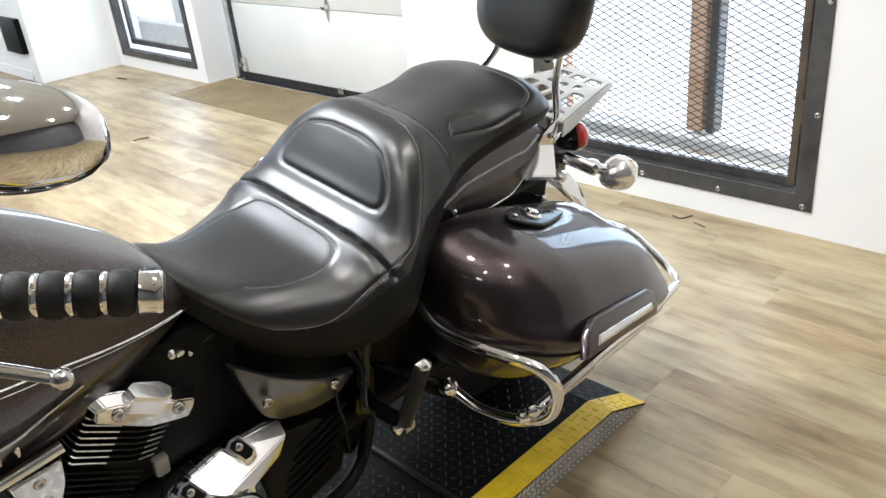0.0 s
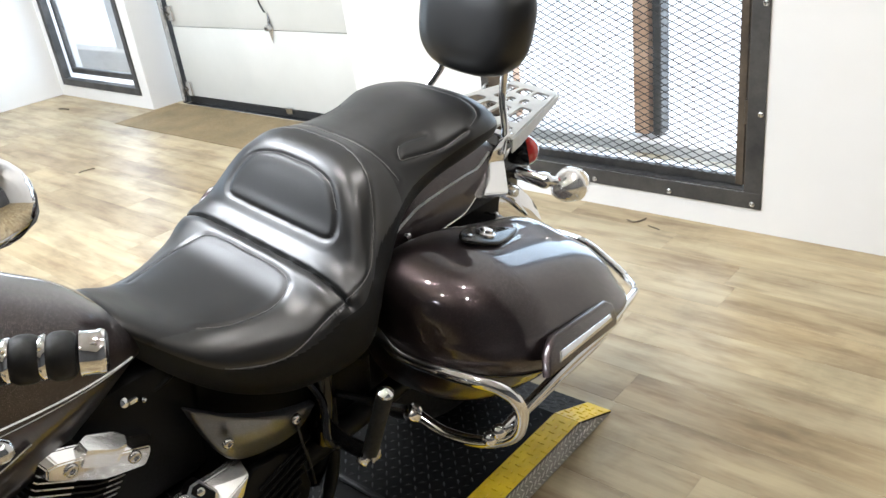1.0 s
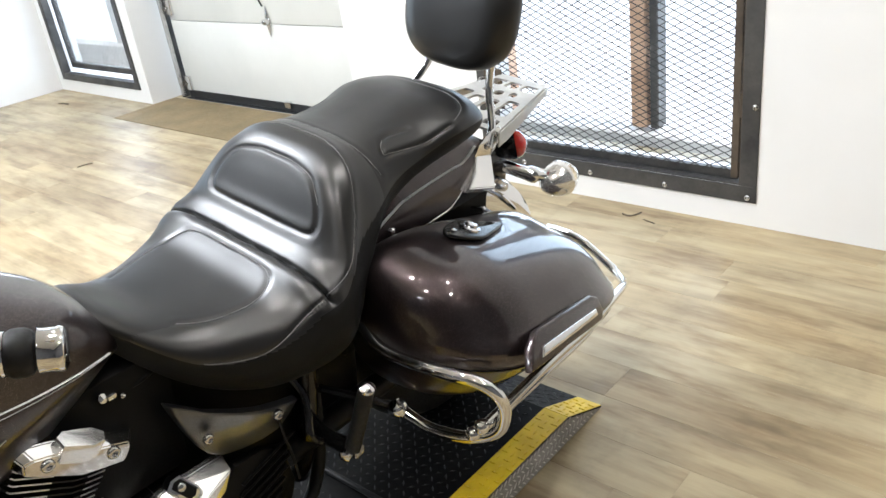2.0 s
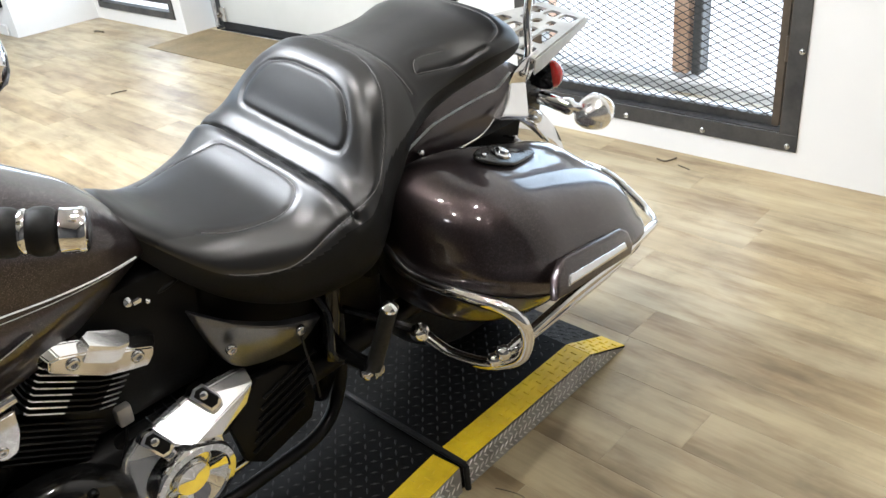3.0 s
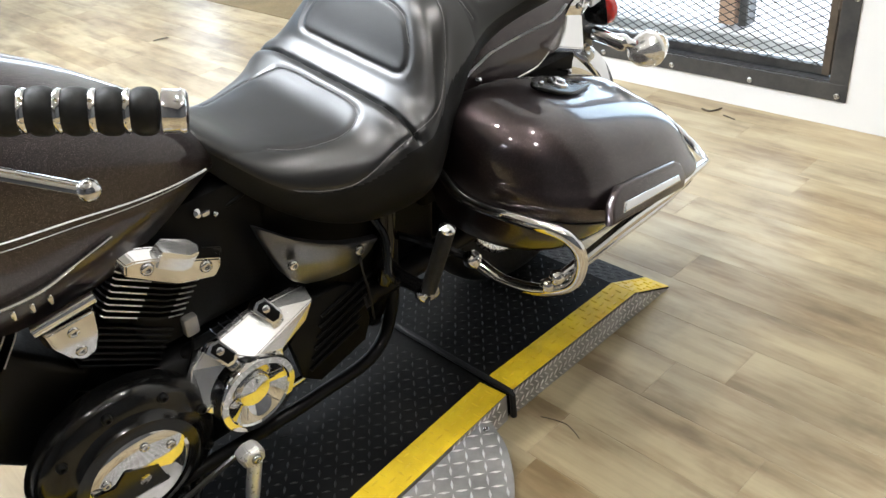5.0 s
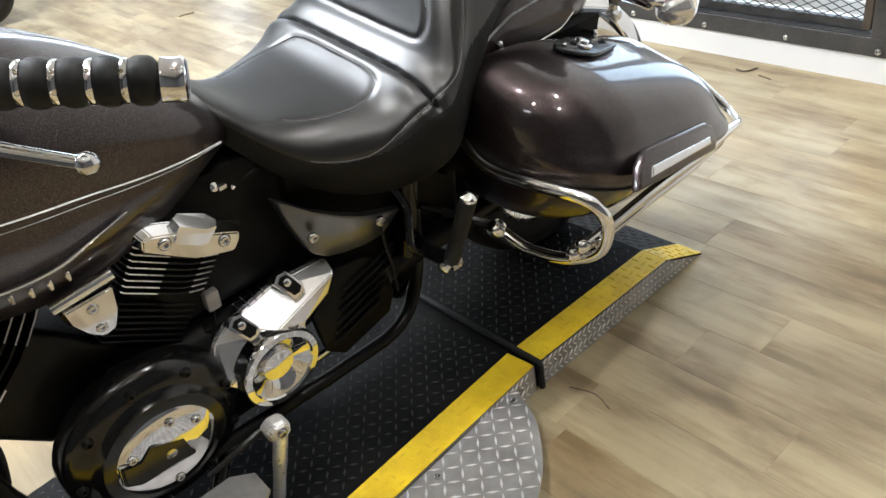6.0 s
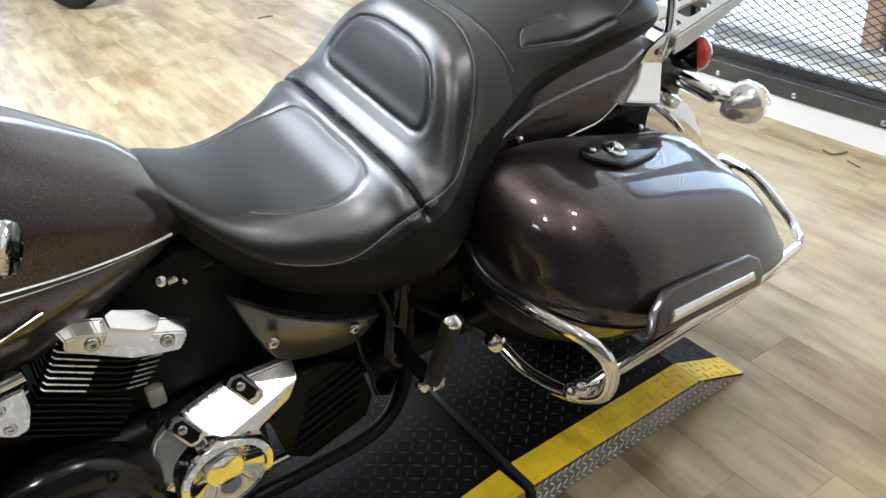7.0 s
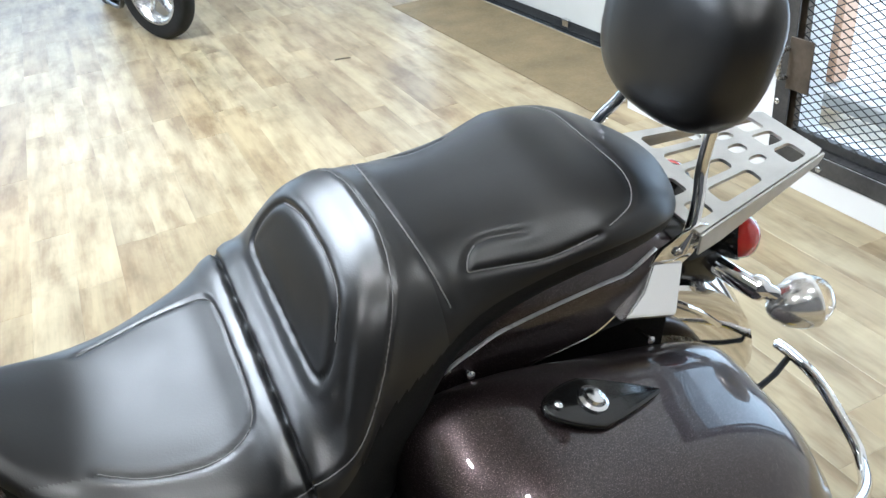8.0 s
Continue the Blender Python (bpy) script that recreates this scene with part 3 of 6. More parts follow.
def lift():
    g = thing("motorcycle_lift", pose(0, 0, 0), "black tread-plate motorcycle lift with yellow edge stripes, lowered to the floor", "lift")
    z = LIFT_Z
    # rear section and its ramp
    part("rear_plate", span(-0.305, 0.305, 0.012, 0.49, z - 0.006, z - 0.0005), PLATE_BLACK, g, "", False)
    run, drop = 0.16, z - 0.006
    ang = -math.degrees(math.atan2(drop, run))
    R = Matrix.Translation((0, 0.49, z - 0.0005)) @ pose(0, 0, 0, ang, 0, 0)
    part("ramp", span(-0.305, 0.305, 0.0, math.hypot(run, drop), -0.005, 0), PLATE_BLACK, g, "", False).matrix_local = R
    part("edge_stripe", span(0.231, 0.3045, 0.012, 0.489, z - 0.0004, z + 0.0012), PLATE_YELLOW, g, "yellow painted edge", False)
    part("edge_stripe", span(-0.3045, -0.231, 0.012, 0.489, z - 0.0004, z + 0.0012), PLATE_YELLOW, g, "yellow painted edge", False)
    part("ramp_stripe", span(0.231, 0.3045, 0.001, math.hypot(run, drop), 0.0001, 0.0016), PLATE_YELLOW, g, "yellow painted edge", False).matrix_local = R
    for s in (1, -1):
        bm = plate([(0.012, 0.0), (0.49 + run, 0.0), (0.49, z), (0.012, z)], 0.005, Matrix.Translation((0.300 if s > 0 else -0.305, 0, 0)) @ Matrix(((0, 0, 1, 0), (1, 0, 0, 0), (0, 1, 0, 0), (0, 0, 0, 1))))
        part("side_plate", bm, PLATE_BARE, g, "bare aluminium tread-plate side", False)
    bm = lozenges(bmesh.new(), -0.3, 0.229, 0.014, 0.487, 0.0245, (0.021, 0.0062, 0.0016), Matrix.Translation((0, 0, z - 0.0005)))
    lozenges(bm, -0.3, 0.229, 0.0, 0.165, 0.0245, (0.021, 0.0062, 0.0016), R)
    tagged(part("tread", bm, TREAD_BLACK, g, "black raised tread bars", False), kind="stuff")
    bm = lozenges(bmesh.new(), 0.232, 0.306, 0.014, 0.487, 0.0245, (0.023, 0.0065, 0.0028), Matrix.Translation((0, 0, z + 0.0012)), turn=0)
    lozenges(bm, 0.232, 0.306, 0.002, 0.165, 0.0245, (0.023, 0.0065, 0.0028), R @ Matrix.Translation((0, 0, 0.0016)), turn=0)
    tagged(part("stripe_tread", bm, PLATE_YELLOW, g, "yellow raised tread bars", False), kind="stuff")
    face = Matrix(((0, 0, 1, 0.3052), (1, 0, 0, 0), (0, 1, 0, 0), (0, 0, 0, 1)))
    bm = lozenges(bmesh.new(), 0.014, 0.64, 0.002, z, 0.0175, (0.021, 0.0048, 0.0022), face, lambda u, v: v < z - 0.006 and u < 0.49 + (z - v) * run / z - 0.015, rows=True)
    # main table, slightly askew to the ramp section
    T = TABLE
    part("main_plate", span(-0.64, 0.0, -2.1, -0.004, z - 0.006, z - 0.0005), PLATE_BLACK, g, "", False).matrix_local = T
    part("table_stripe", span(-0.075, -0.0005, -2.1, -0.004, z - 0.0004, z + 0.0012), PLATE_YELLOW, g, "smooth yellow painted edge with specks of dirt", False).matrix_local = T
    part("table_side", span(-0.005, 0.0005, -2.1, -0.004, 0.0, z - 0.0006), PLATE_BARE, g, "bare aluminium tread-plate side", False).matrix_local = T
    part("table_body", span(-0.63, -0.01, -2.08, -0.03, 0.0, z - 0.007), DARK_STEEL, g, "", False).matrix_local = T
    face2 = T @ Matrix(((0, 0, 1, 0.0005), (1, 0, 0, 0), (0, 1, 0, 0), (0, 0, 0, 1)))
    lozenges(bm, -0.2, -0.01, 0.002, z, 0.0175, (0.021, 0.0048, 0.0022), face2, lambda u, v: v < z - 0.006, rows=True)
    tagged(part("side_tread", bm, LOZENGE_BARE, g, "bright raised tread bars", False), kind="stuff")
    bm = lozenges(bmesh.new(), -0.074, 0.0, -1.6, -0.01, 0.0245, (0.023, 0.0065, 0.0011), T @ Matrix.Translation((0, 0, z + 0.0012)), turn=0)
    tagged(part("stripe_tread", bm, PLATE_YELLOW, g, "worn yellow tread bars", False), kind="stuff")
    bm = lozenges(bmesh.new(), -0.63, -0.077, -1.6, -0.01, 0.0245, (0.021, 0.0062, 0.0014), T @ Matrix.Translation((0, 0, z - 0.0005)))
    tagged(part("table_tread", bm, TREAD_BLACK, g, "black raised tread bars", False), kind="stuff")
    part("joint_plate", span(-0.3, 0.298, -0.075, 0.02, 0.0, z - 0.006), PLATE_BLACK, g, "", False)
    # the joint gap's shadow, built as a black strip that runs down the side
    part("joint_shadow_strip", tube([(-0.3, 0.002, z + 0.001), (0.30, 0.002, z + 0.001), (0.311, 0.002, z - 0.004), (0.311, 0.002, 0.004)], 0.0075, 8), RUBBER, g, "black strip standing for the shadowed gap at the joint")
    # round-edged side flap
    flap = [(p.x, p.y) for p in smooth_path([(0.008, -0.085, 0), (0.045, -0.1, 0), (0.11, -0.14, 0), (0.19, -0.23, 0), (0.245, -0.36, 0), (0.26, -0.52, 0)], 6)]
    outline = flap + [(0.26, -1.0), (0.002, -1.0)]
    fl = part("side_flap", plate(outline, 0.005, T @ Matrix.Translation((0, 0, z - 0.006)), 0.0012), PLATE_BARE, g, "bare aluminium side flap with a rounded edge", False)

    def in_flap(u, v):
        hit = False
        for (xa, ya), (xb, yb) in zip(outline, outline[1:] + outline[:1]):
            if (ya > v) != (yb > v) and u < (xb - xa) * (v - ya) / (yb - ya) + xa:
                hit = not hit
        return hit and u > 0.006

    bm = lozenges(bmesh.new(), 0.004, 0.26, -1.0, -0.085, 0.0255, (0.027, 0.006, 0.0022), T @ Matrix.Translation((0, 0, z - 0.001)), in_flap)
    tagged(part("flap_tread", bm, LOZENGE_BARE, fl, "bright raised tread bars", False), kind="stuff")
    for p in ((0.03, -0.115), (0.035, -0.36), (0.035, -0.62)):
        ob = part("bolt", bolt_mesh(0.007, 0.004), CHROME_WORN, fl)
        ob.matrix_local = T @ Matrix.Translation((*p, z))
    return g


lift()


# ---------------------------------------------------------------- the motorcycle, leaning on its side stand
BIKE = Matrix.Translation((-0.085, 0, LIFT_Z)) @ pose(0, 0, 0, 0, 9.0, 0)
bike = thing("motorcycle", BIKE, "dark plum touring motorcycle with black seat, leaning on its side stand", "motorcycle")

# seat: stations along the bike (y), with the height of the crown, the half width, the heights of shoulder and hem
SY = [-0.497, -0.47, -0.43, -0.37, -0.30, -0.22, -0.165, -0.14, -0.115, -0.085, -0.05, -0.02, 0.02, 0.06, 0.12, 0.20, 0.30, 0.38, 0.44, 0.47, 0.488]
S_TOP = [0.79, 0.803, 0.768, 0.732, 0.721, 0.72, 0.742, 0.75, 0.754, 0.801, 0.875, 0.902, 0.909, 0.907, 0.903, 0.908, 0.92, 0.909, 0.882, 0.865, 0.84]
S_WIDE = [0.045, 0.078, 0.118, 0.165, 0.198, 0.238, 0.26, 0.265, 0.268, 0.257, 0.227, 0.211, 0.199, 0.186, 0.167, 0.163, 0.177, 0.165, 0.125, 0.085, 0.035]
S_SHO = [0.775, 0.765, 0.725, 0.675, 0.649, 0.645, 0.659, 0.662, 0.664, 0.668, 0.685, 0.713, 0.765, 0.802, 0.829, 0.842, 0.866, 0.863, 0.84, 0.822, 0.81]
S_HEM = [0.765, 0.725, 0.675, 0.615, 0.57, 0.54, 0.532, 0.53, 0.53, 0.533, 0.54, 0.57, 0.685, 0.742, 0.782, 0.805, 0.815, 0.818, 0.815, 0.81, 0.808]
S_HEMW = [0.042, 0.075, 0.108, 0.14, 0.162, 0.18, 0.185, 0.187, 0.187, 0.187, 0.185, 0.182, 0.178, 0.165, 0.155, 0.152, 0.15, 0.14, 0.115, 0.08, 0.045]
S_POW = [2.4, 2.6, 3.0, 3.8, 5.0, 6.0, 6.5, 6.5, 6.2, 5.6, 5.0, 4.4, 3.6, 3.0, 2.7, 2.7, 2.7, 2.6, 2.4, 2.3, 2.2]


SEAT_Y = np.linspace(SY[0], SY[-1], 400)


def eased(col, reach=0.02):
    """A profile of the seat with its stations blended into one another, but for both ends."""
    v = interp(SEAT_Y, SY, col)
    out = []
    for y in SEAT_Y:
        r = max(1e-4, min(reach, 0.45 * (y - SY[0]), 0.45 * (SY[-1] - y)))
        w = np.exp(-(((SEAT_Y - y) / r) ** 2) / 2)
        out.append((w * v).sum() / w.sum())
    return np.array(out)


SEAT_CURVES = [eased(c) for c in (S_TOP, S_WIDE, S_SHO, S_HEM, S_HEMW, S_POW)]


def seat_point(y, s):
    """A point of the seat's skin; s runs from one hem (-1) over the crown (0) to the other (1)."""
    top, wide, sho, hem, hemw, p = (float(np.interp(y, SEAT_Y, c)) for c in SEAT_CURVES)
    a = abs(s)
    sign = 1 if s >= 0 else -1
    if a <= 0.72:
        t = a / 0.72 * math.pi / 2
        # a superellipse from the crown to the shoulder
        d = math.sin(t)
        x = wide * d
        z = sho + (top - sho) * (1 - min(d, 1) ** p) ** (1 / 1.7)
    else:
        u = (a - 0.72) / 0.28
        x = wide + (hemw - wide) * u**2
        z = sho + (hem - sho) * u
    return Vector((sign * x, y, z))


def on_seat(points, steps=10):
    """A curve on the skin through (y, s) points."""
    out = []
    for q in smooth_path([(a, b, 0) for a, b in points], steps):
        out.append(seat_point(q.x, q.y))
    return out


def s_of(y, x):
    wide = float(np.interp(y, SEAT_Y, SEAT_CURVES[1]))
    return 0.72 * math.asin(max(-1, min(1, x / wide))) / (math.pi / 2)


def mirrored(rows):
    """(y, x) rows for one side, turned into an arc from side to side."""
    return [(y, s_of(y, x)) for y, x in rows] + [(y, s_of(y, -x)) for y, x in rows[::-1] if x > 1e-4]


RIDER_LINE = mirrored([(-0.36, 0.105), (-0.31, 0.13), (-0.25, 0.145), (-0.2, 0.14), (-0.175, 0.118), (-0.168, 0.07), (-0.168, 0.0)])
CREASE_LINE = [(-0.142, s) for s in np.linspace(-0.54, 0.54, 17)]
BACK_LINE = mirrored([(-0.096, 0.0), (-0.096, 0.08), (-0.094, 0.138), (-0.083, 0.152), (-0.065, 0.14), (-0.045, 0.105), (-0.036, 0.05), (-0.035, 0.0)]) + [(-0.096, 0.0)]
WELT_LINE = mirrored([(-0.14, 0.234), (-0.11, 0.236), (-0.07, 0.226), (-0.03, 0.196), (0.005, 0.155), (0.024, 0.1), (0.032, 0.045), (0.033, 0.0)])
SEAM_LINE = mirrored([(0.075, 0.165), (0.066, 0.12), (0.061, 0.06), (0.06, 0.0)])
PASS_ARC = mirrored([(0.3, 0.16), (0.32, 0.154), (0.343, 0.142), (0.36, 0.118), (0.367, 0.09), (0.366, 0.05), (0.364, 0.0)])
PASS_LINES = [[(y, sg * s_of(y, x)) for y, x in [(0.2, 0.121), (0.175, 0.115), (0.153, 0.111), (0.133, 0.114), (0.12, 0.124), (0.112, 0.139), (0.13, 0.142), (0.162, 0.147), (0.22, 0.157), (0.281, 0.164)]] for sg in (1, -1)]
SIDE_LINES = [[(-0.14, sg * s_of(-0.14, 0.236)), (-0.2, sg * s_of(-0.2, 0.228)), (-0.27, sg * 0.66), (-0.33, sg * 0.69), (-0.36, sg * 0.72)] for sg in (1, -1)]


# half widths of the stitched inserts along the bike
RIDER_EDGE = [(-0.36, -0.31, -0.25, -0.2, -0.175, -0.168, -0.1679), (0.105, 0.13, 0.145, 0.14, 0.118, 0.07, 0.0)]
BACK_EDGE = [(-0.0961, -0.096, -0.094, -0.083, -0.065, -0.045, -0.036, -0.035), (0.0, 0.08, 0.138, 0.152, 0.14, 0.105, 0.05, 0.0)]


def build_seat():
    ns = 160
    ys = list(np.linspace(SY[0], -0.18, 70))[:-1] + list(np.linspace(-0.18, 0.01, 120))[:-1] + list(np.linspace(0.01, SY[-1], 110))
    ny = len(ys) - 1
    ss = np.linspace(-1, 1, ns + 1)
    grid = np.array([[seat_point(y, s) for s in ss] for y in ys])
    du, dv = np.gradient(grid, axis=0), np.gradient(grid, axis=1)
    nrm = np.cross(dv, du)
    nrm /= np.linalg.norm(nrm, axis=2, keepdims=True) + 1e-9
    nrm *= np.sign(nrm[ny // 2, ns // 2, 2])

    def near(line, steps=10):
        c = np.array(on_seat(line, steps))
        best = np.full(grid.shape[:2], 9.0)
        for k in range(0, len(c), 40):
            d = np.linalg.norm(grid[:, :, None, :] - c[None, None, k : k + 40], axis=3).min(axis=2)
            best = np.minimum(best, d)
        return best

    push = np.zeros(grid.shape[:2])
    d = near(CREASE_LINE, 6)
    push += -0.011 * np.exp(-((d / 0.0036) ** 2)) + 0.0045 * np.exp(-(((d - 0.02) / 0.017) ** 2))
    for line, deep, wide in ((RIDER_LINE, 0.0022, 0.0035), (BACK_LINE, 0.0036, 0.0042), (PASS_LINES[0], 0.003, 0.004), (PASS_LINES[1], 0.003, 0.004), (PASS_ARC, 0.002, 0.0045), (SEAM_LINE, 0.0018, 0.003)):
        d = near(line)
        push += -deep * np.exp(-((d / wide) ** 2)) + 0.3 * deep * np.exp(-(((d - 3 * wide) / (2.4 * wide)) ** 2))
    d = near(WELT_LINE)
    push += 0.0035 * np.exp(-((d / 0.014) ** 2)) - 0.003 * np.exp(-((d / 0.0026) ** 2))
    for line in SIDE_LINES:
        push += -0.0028 * np.exp(-((near(line) / 0.004) ** 2))
    flat, nflat, pflat = grid.reshape(-1, 3), nrm.reshape(-1, 3), push.reshape(-1)
    grid = grid + nrm * push[..., None]
    bm = rings([[Vector(p) for p in row] for row in grid], closed=False)
    # underside
    bm.verts.ensure_lookup_table()
    n = ns + 1
    for i in range(ny):
        bm.faces.new((bm.verts[i * n], bm.verts[(i + 1) * n], bm.verts[(i + 1) * n + ns], bm.verts[i * n + ns]))
    bm.faces.new([bm.verts[j] for j in range(n)])
    bm.faces.new([bm.verts[ny * n + j] for j in range(n)][::-1])
    seat = part("seat", bm, VINYL, bike, "black vinyl two-up touring seat with stitched panels", True, 60)
    # below the side seams a duller vinyl holds the skirt's shade; the stitched inserts are of duller, grained vinyl
    seat.data.materials.append(SHADED_SKIRT_VINYL)
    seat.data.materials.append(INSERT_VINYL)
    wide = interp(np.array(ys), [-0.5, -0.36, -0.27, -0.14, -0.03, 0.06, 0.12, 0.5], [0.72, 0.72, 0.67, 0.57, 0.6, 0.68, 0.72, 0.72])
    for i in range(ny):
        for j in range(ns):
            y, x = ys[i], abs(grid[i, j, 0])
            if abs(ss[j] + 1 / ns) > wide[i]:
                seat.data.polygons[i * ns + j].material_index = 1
            elif y > 0.06 or x < np.interp(y, RIDER_EDGE[0], RIDER_EDGE[1]) or x < np.interp(y, BACK_EDGE[0], BACK_EDGE[1]):
                seat.data.polygons[i * ns + j].material_index = 2
    for line, r in ((RIDER_LINE, 0.0009), (BACK_LINE[4:-5], 0.0009), (PASS_LINES[0][3:], 0.0009), (PASS_LINES[1][3:], 0.0009), (PASS_ARC, 0.0008), (SEAM_LINE, 0.0011), (WELT_LINE, 0.0009), (SIDE_LINES[0], 0.001), (SIDE_LINES[1], 0.001)):
        pts = []
        for p in on_seat(line, 10):
            k = int(np.argmin(((flat - np.array(p)) ** 2).sum(1)))
            pts.append(p + Vector(nflat[k]) * (pflat[k] + r * 0.9))
        part("stitching", tube(pts, r, 5), STITCH, seat, "grey stitching")
    return seat


build_seat()


# fuel tank
TY = [-1.12, -1.08, -1.0, -0.9, -0.8, -0.7, -0.62, -0.55, -0.5, -0.465, -0.44]
T_TOP = [0.93, 0.985, 1.02, 1.025, 1.005, 0.965, 0.92, 0.87, 0.83, 0.79, 0.76]
T_WIDE = [0.05, 0.1, 0.15, 0.172, 0.172, 0.16, 0.145, 0.128, 0.112, 0.095, 0.08]
T_MID = [0.86, 0.85, 0.84, 0.825, 0.81, 0.79, 0.77, 0.755, 0.745, 0.735, 0.73]
T_LOW = [0.8, 0.74, 0.68, 0.64, 0.62, 0.625, 0.645, 0.668, 0.69, 0.705, 0.712]


def tank_point(y, a):
    """a: 0 at the crown, 1 at the bottom edge; sign gives the side."""
    top, wide, mid, low = (float(interp(y, TY, c)) for c in (T_TOP, T_WIDE, T_MID, T_LOW))
    k = abs(a)
    sg = 1 if a >= 0 else -1
    if k < 0.6:
        t = k / 0.6 * math.pi / 2
        x, z = wide * math.sin(t) ** 0.9, mid + (top - mid) * math.cos(t) ** 0.85
    else:
        t = (k - 0.6) / 0.4
        x, z = wide - 0.045 * t**2.2 * (wide / 0.17), mid + (low - mid) * t
    return Vector((sg * x, y, z))


def build_tank():
    ys = np.linspace(TY[0], TY[-1], 60)
    aa = np.linspace(-1, 1, 64)
    bm = rings([[tank_point(y, a) for a in aa] for y in ys], closed=True)
    tank = part("fuel_tank", bm, PAINT, bike, "dark plum metallic fuel tank with a silver pinstripe", True, 50)
    for a0, r in ((0.645, 0.0028), (0.672, 0.0014)):
        for sg in (1, -1):
            pts = [tank_point(y, sg * (a0 + 0.02 * math.sin((y + 0.47) * 6))) for y in np.linspace(-1.0, -0.475, 40)]
            part("pinstripe", tube([p + Vector((sg * 0.0004, 0, 0)) for p in pts], r, 6, squash=0.35), SILVER_STRIPE, tank, "silver pinstripe")
    for sg in (1, -1):
        out = [tank_point(y, sg * a) + Vector((sg * 0.004, 0, 0)) for y, a in ((-0.93, 0.86), (-0.85, 0.85), (-0.78, 0.83), (-0.72, 0.79), (-0.665, 0.745))]
        part("badge", tube(smooth_path(out, 6), [0.004 + 0.007 * math.sin(math.pi * min(1, i / 18)) for i in range(25)], 8, squash=0.4), CHROME, tank, "chrome badge stroke")
        for i in range(6):
            y = -0.9 + i * 0.026
            p = tank_point(y, sg * 0.9) + Vector((sg * 0.004, 0, 0))
            part("badge_bar", box(p.x, p.y, p.z, 0.005, 0.008, 0.018, 0.002), CHROME, tank, "chrome badge bar")
    part("filler_cap", lathe([(0, 0.045), (0.008, 0.045), (0.014, 0.038), (0.016, 0.02)], (0, -0.86, 1.02), (0, 0, 1), 28), CHROME, tank, "chrome filler cap")
    return tank


build_tank()


# saddlebags
def bag_ring(y):
    """Cross-section of a saddlebag at y: (x, z) control points, rounded off towards both ends."""
    dz = -0.21 * (y - 0.16)
    crown = 0.012 - 0.11 * (y - 0.16)
    base = [(0.165, 0.40), (0.155, 0.52), (0.15, 0.64), (0.163, 0.685), (0.21, 0.702), (0.28, 0.697), (0.345, 0.688), (0.392, 0.672), (0.43, 0.646), (0.457, 0.614), (0.475, 0.591), (0.493, 0.573), (0.503, 0.552), (0.496, 0.524), (0.468, 0.488), (0.43, 0.44), (0.38, 0.39), (0.30, 0.365), (0.22, 0.36)]
    kx = float(interp(y, [-0.03, -0.015, 0.01, 0.05, 0.1, 0.17, 0.3, 0.4, 0.48, 0.545, 0.59, 0.61], [0.42, 0.62, 0.77, 0.88, 0.955, 0.995, 0.99, 0.965, 0.91, 0.8, 0.63, 0.45]))
    kz = float(interp(y, [-0.03, -0.015, 0.01, 0.05, 0.1, 0.17, 0.3, 0.4, 0.48, 0.545, 0.59, 0.61], [0.5, 0.7, 0.83, 0.92, 0.97, 1.0, 1.0, 0.98, 0.92, 0.81, 0.65, 0.47]))
    kt = float(interp(y, [-0.03, -0.015, 0.01, 0.05, 0.1, 0.17, 0.25, 0.3, 0.35, 0.4, 0.45, 0.5, 0.55, 0.59, 0.61], [0.38, 0.56, 0.71, 0.85, 0.94, 1.0, 1.01, 1.015, 1.015, 1.01, 0.99, 0.93, 0.77, 0.5, 0.3]))
    cx, cz = 0.17, 0.53
    lift = float(interp(y, [0.25, 0.4, 0.5, 0.56, 0.61], [0, 0.004, 0.006, 0.004, 0]))
    return [(cx + (x - cx) * kx, cz + (z - cz) * (kt if z > cz else kz) + dz + crown * max(0, z - cz) / 0.167 + (lift * max(0, 0.3 - x) / 0.14 if z > 0.6 else 0)) for x, z in base]


def bag_skin(y, n=6):
    return smooth_path([(x, y, z) for x, z in bag_ring(y)], n, True)


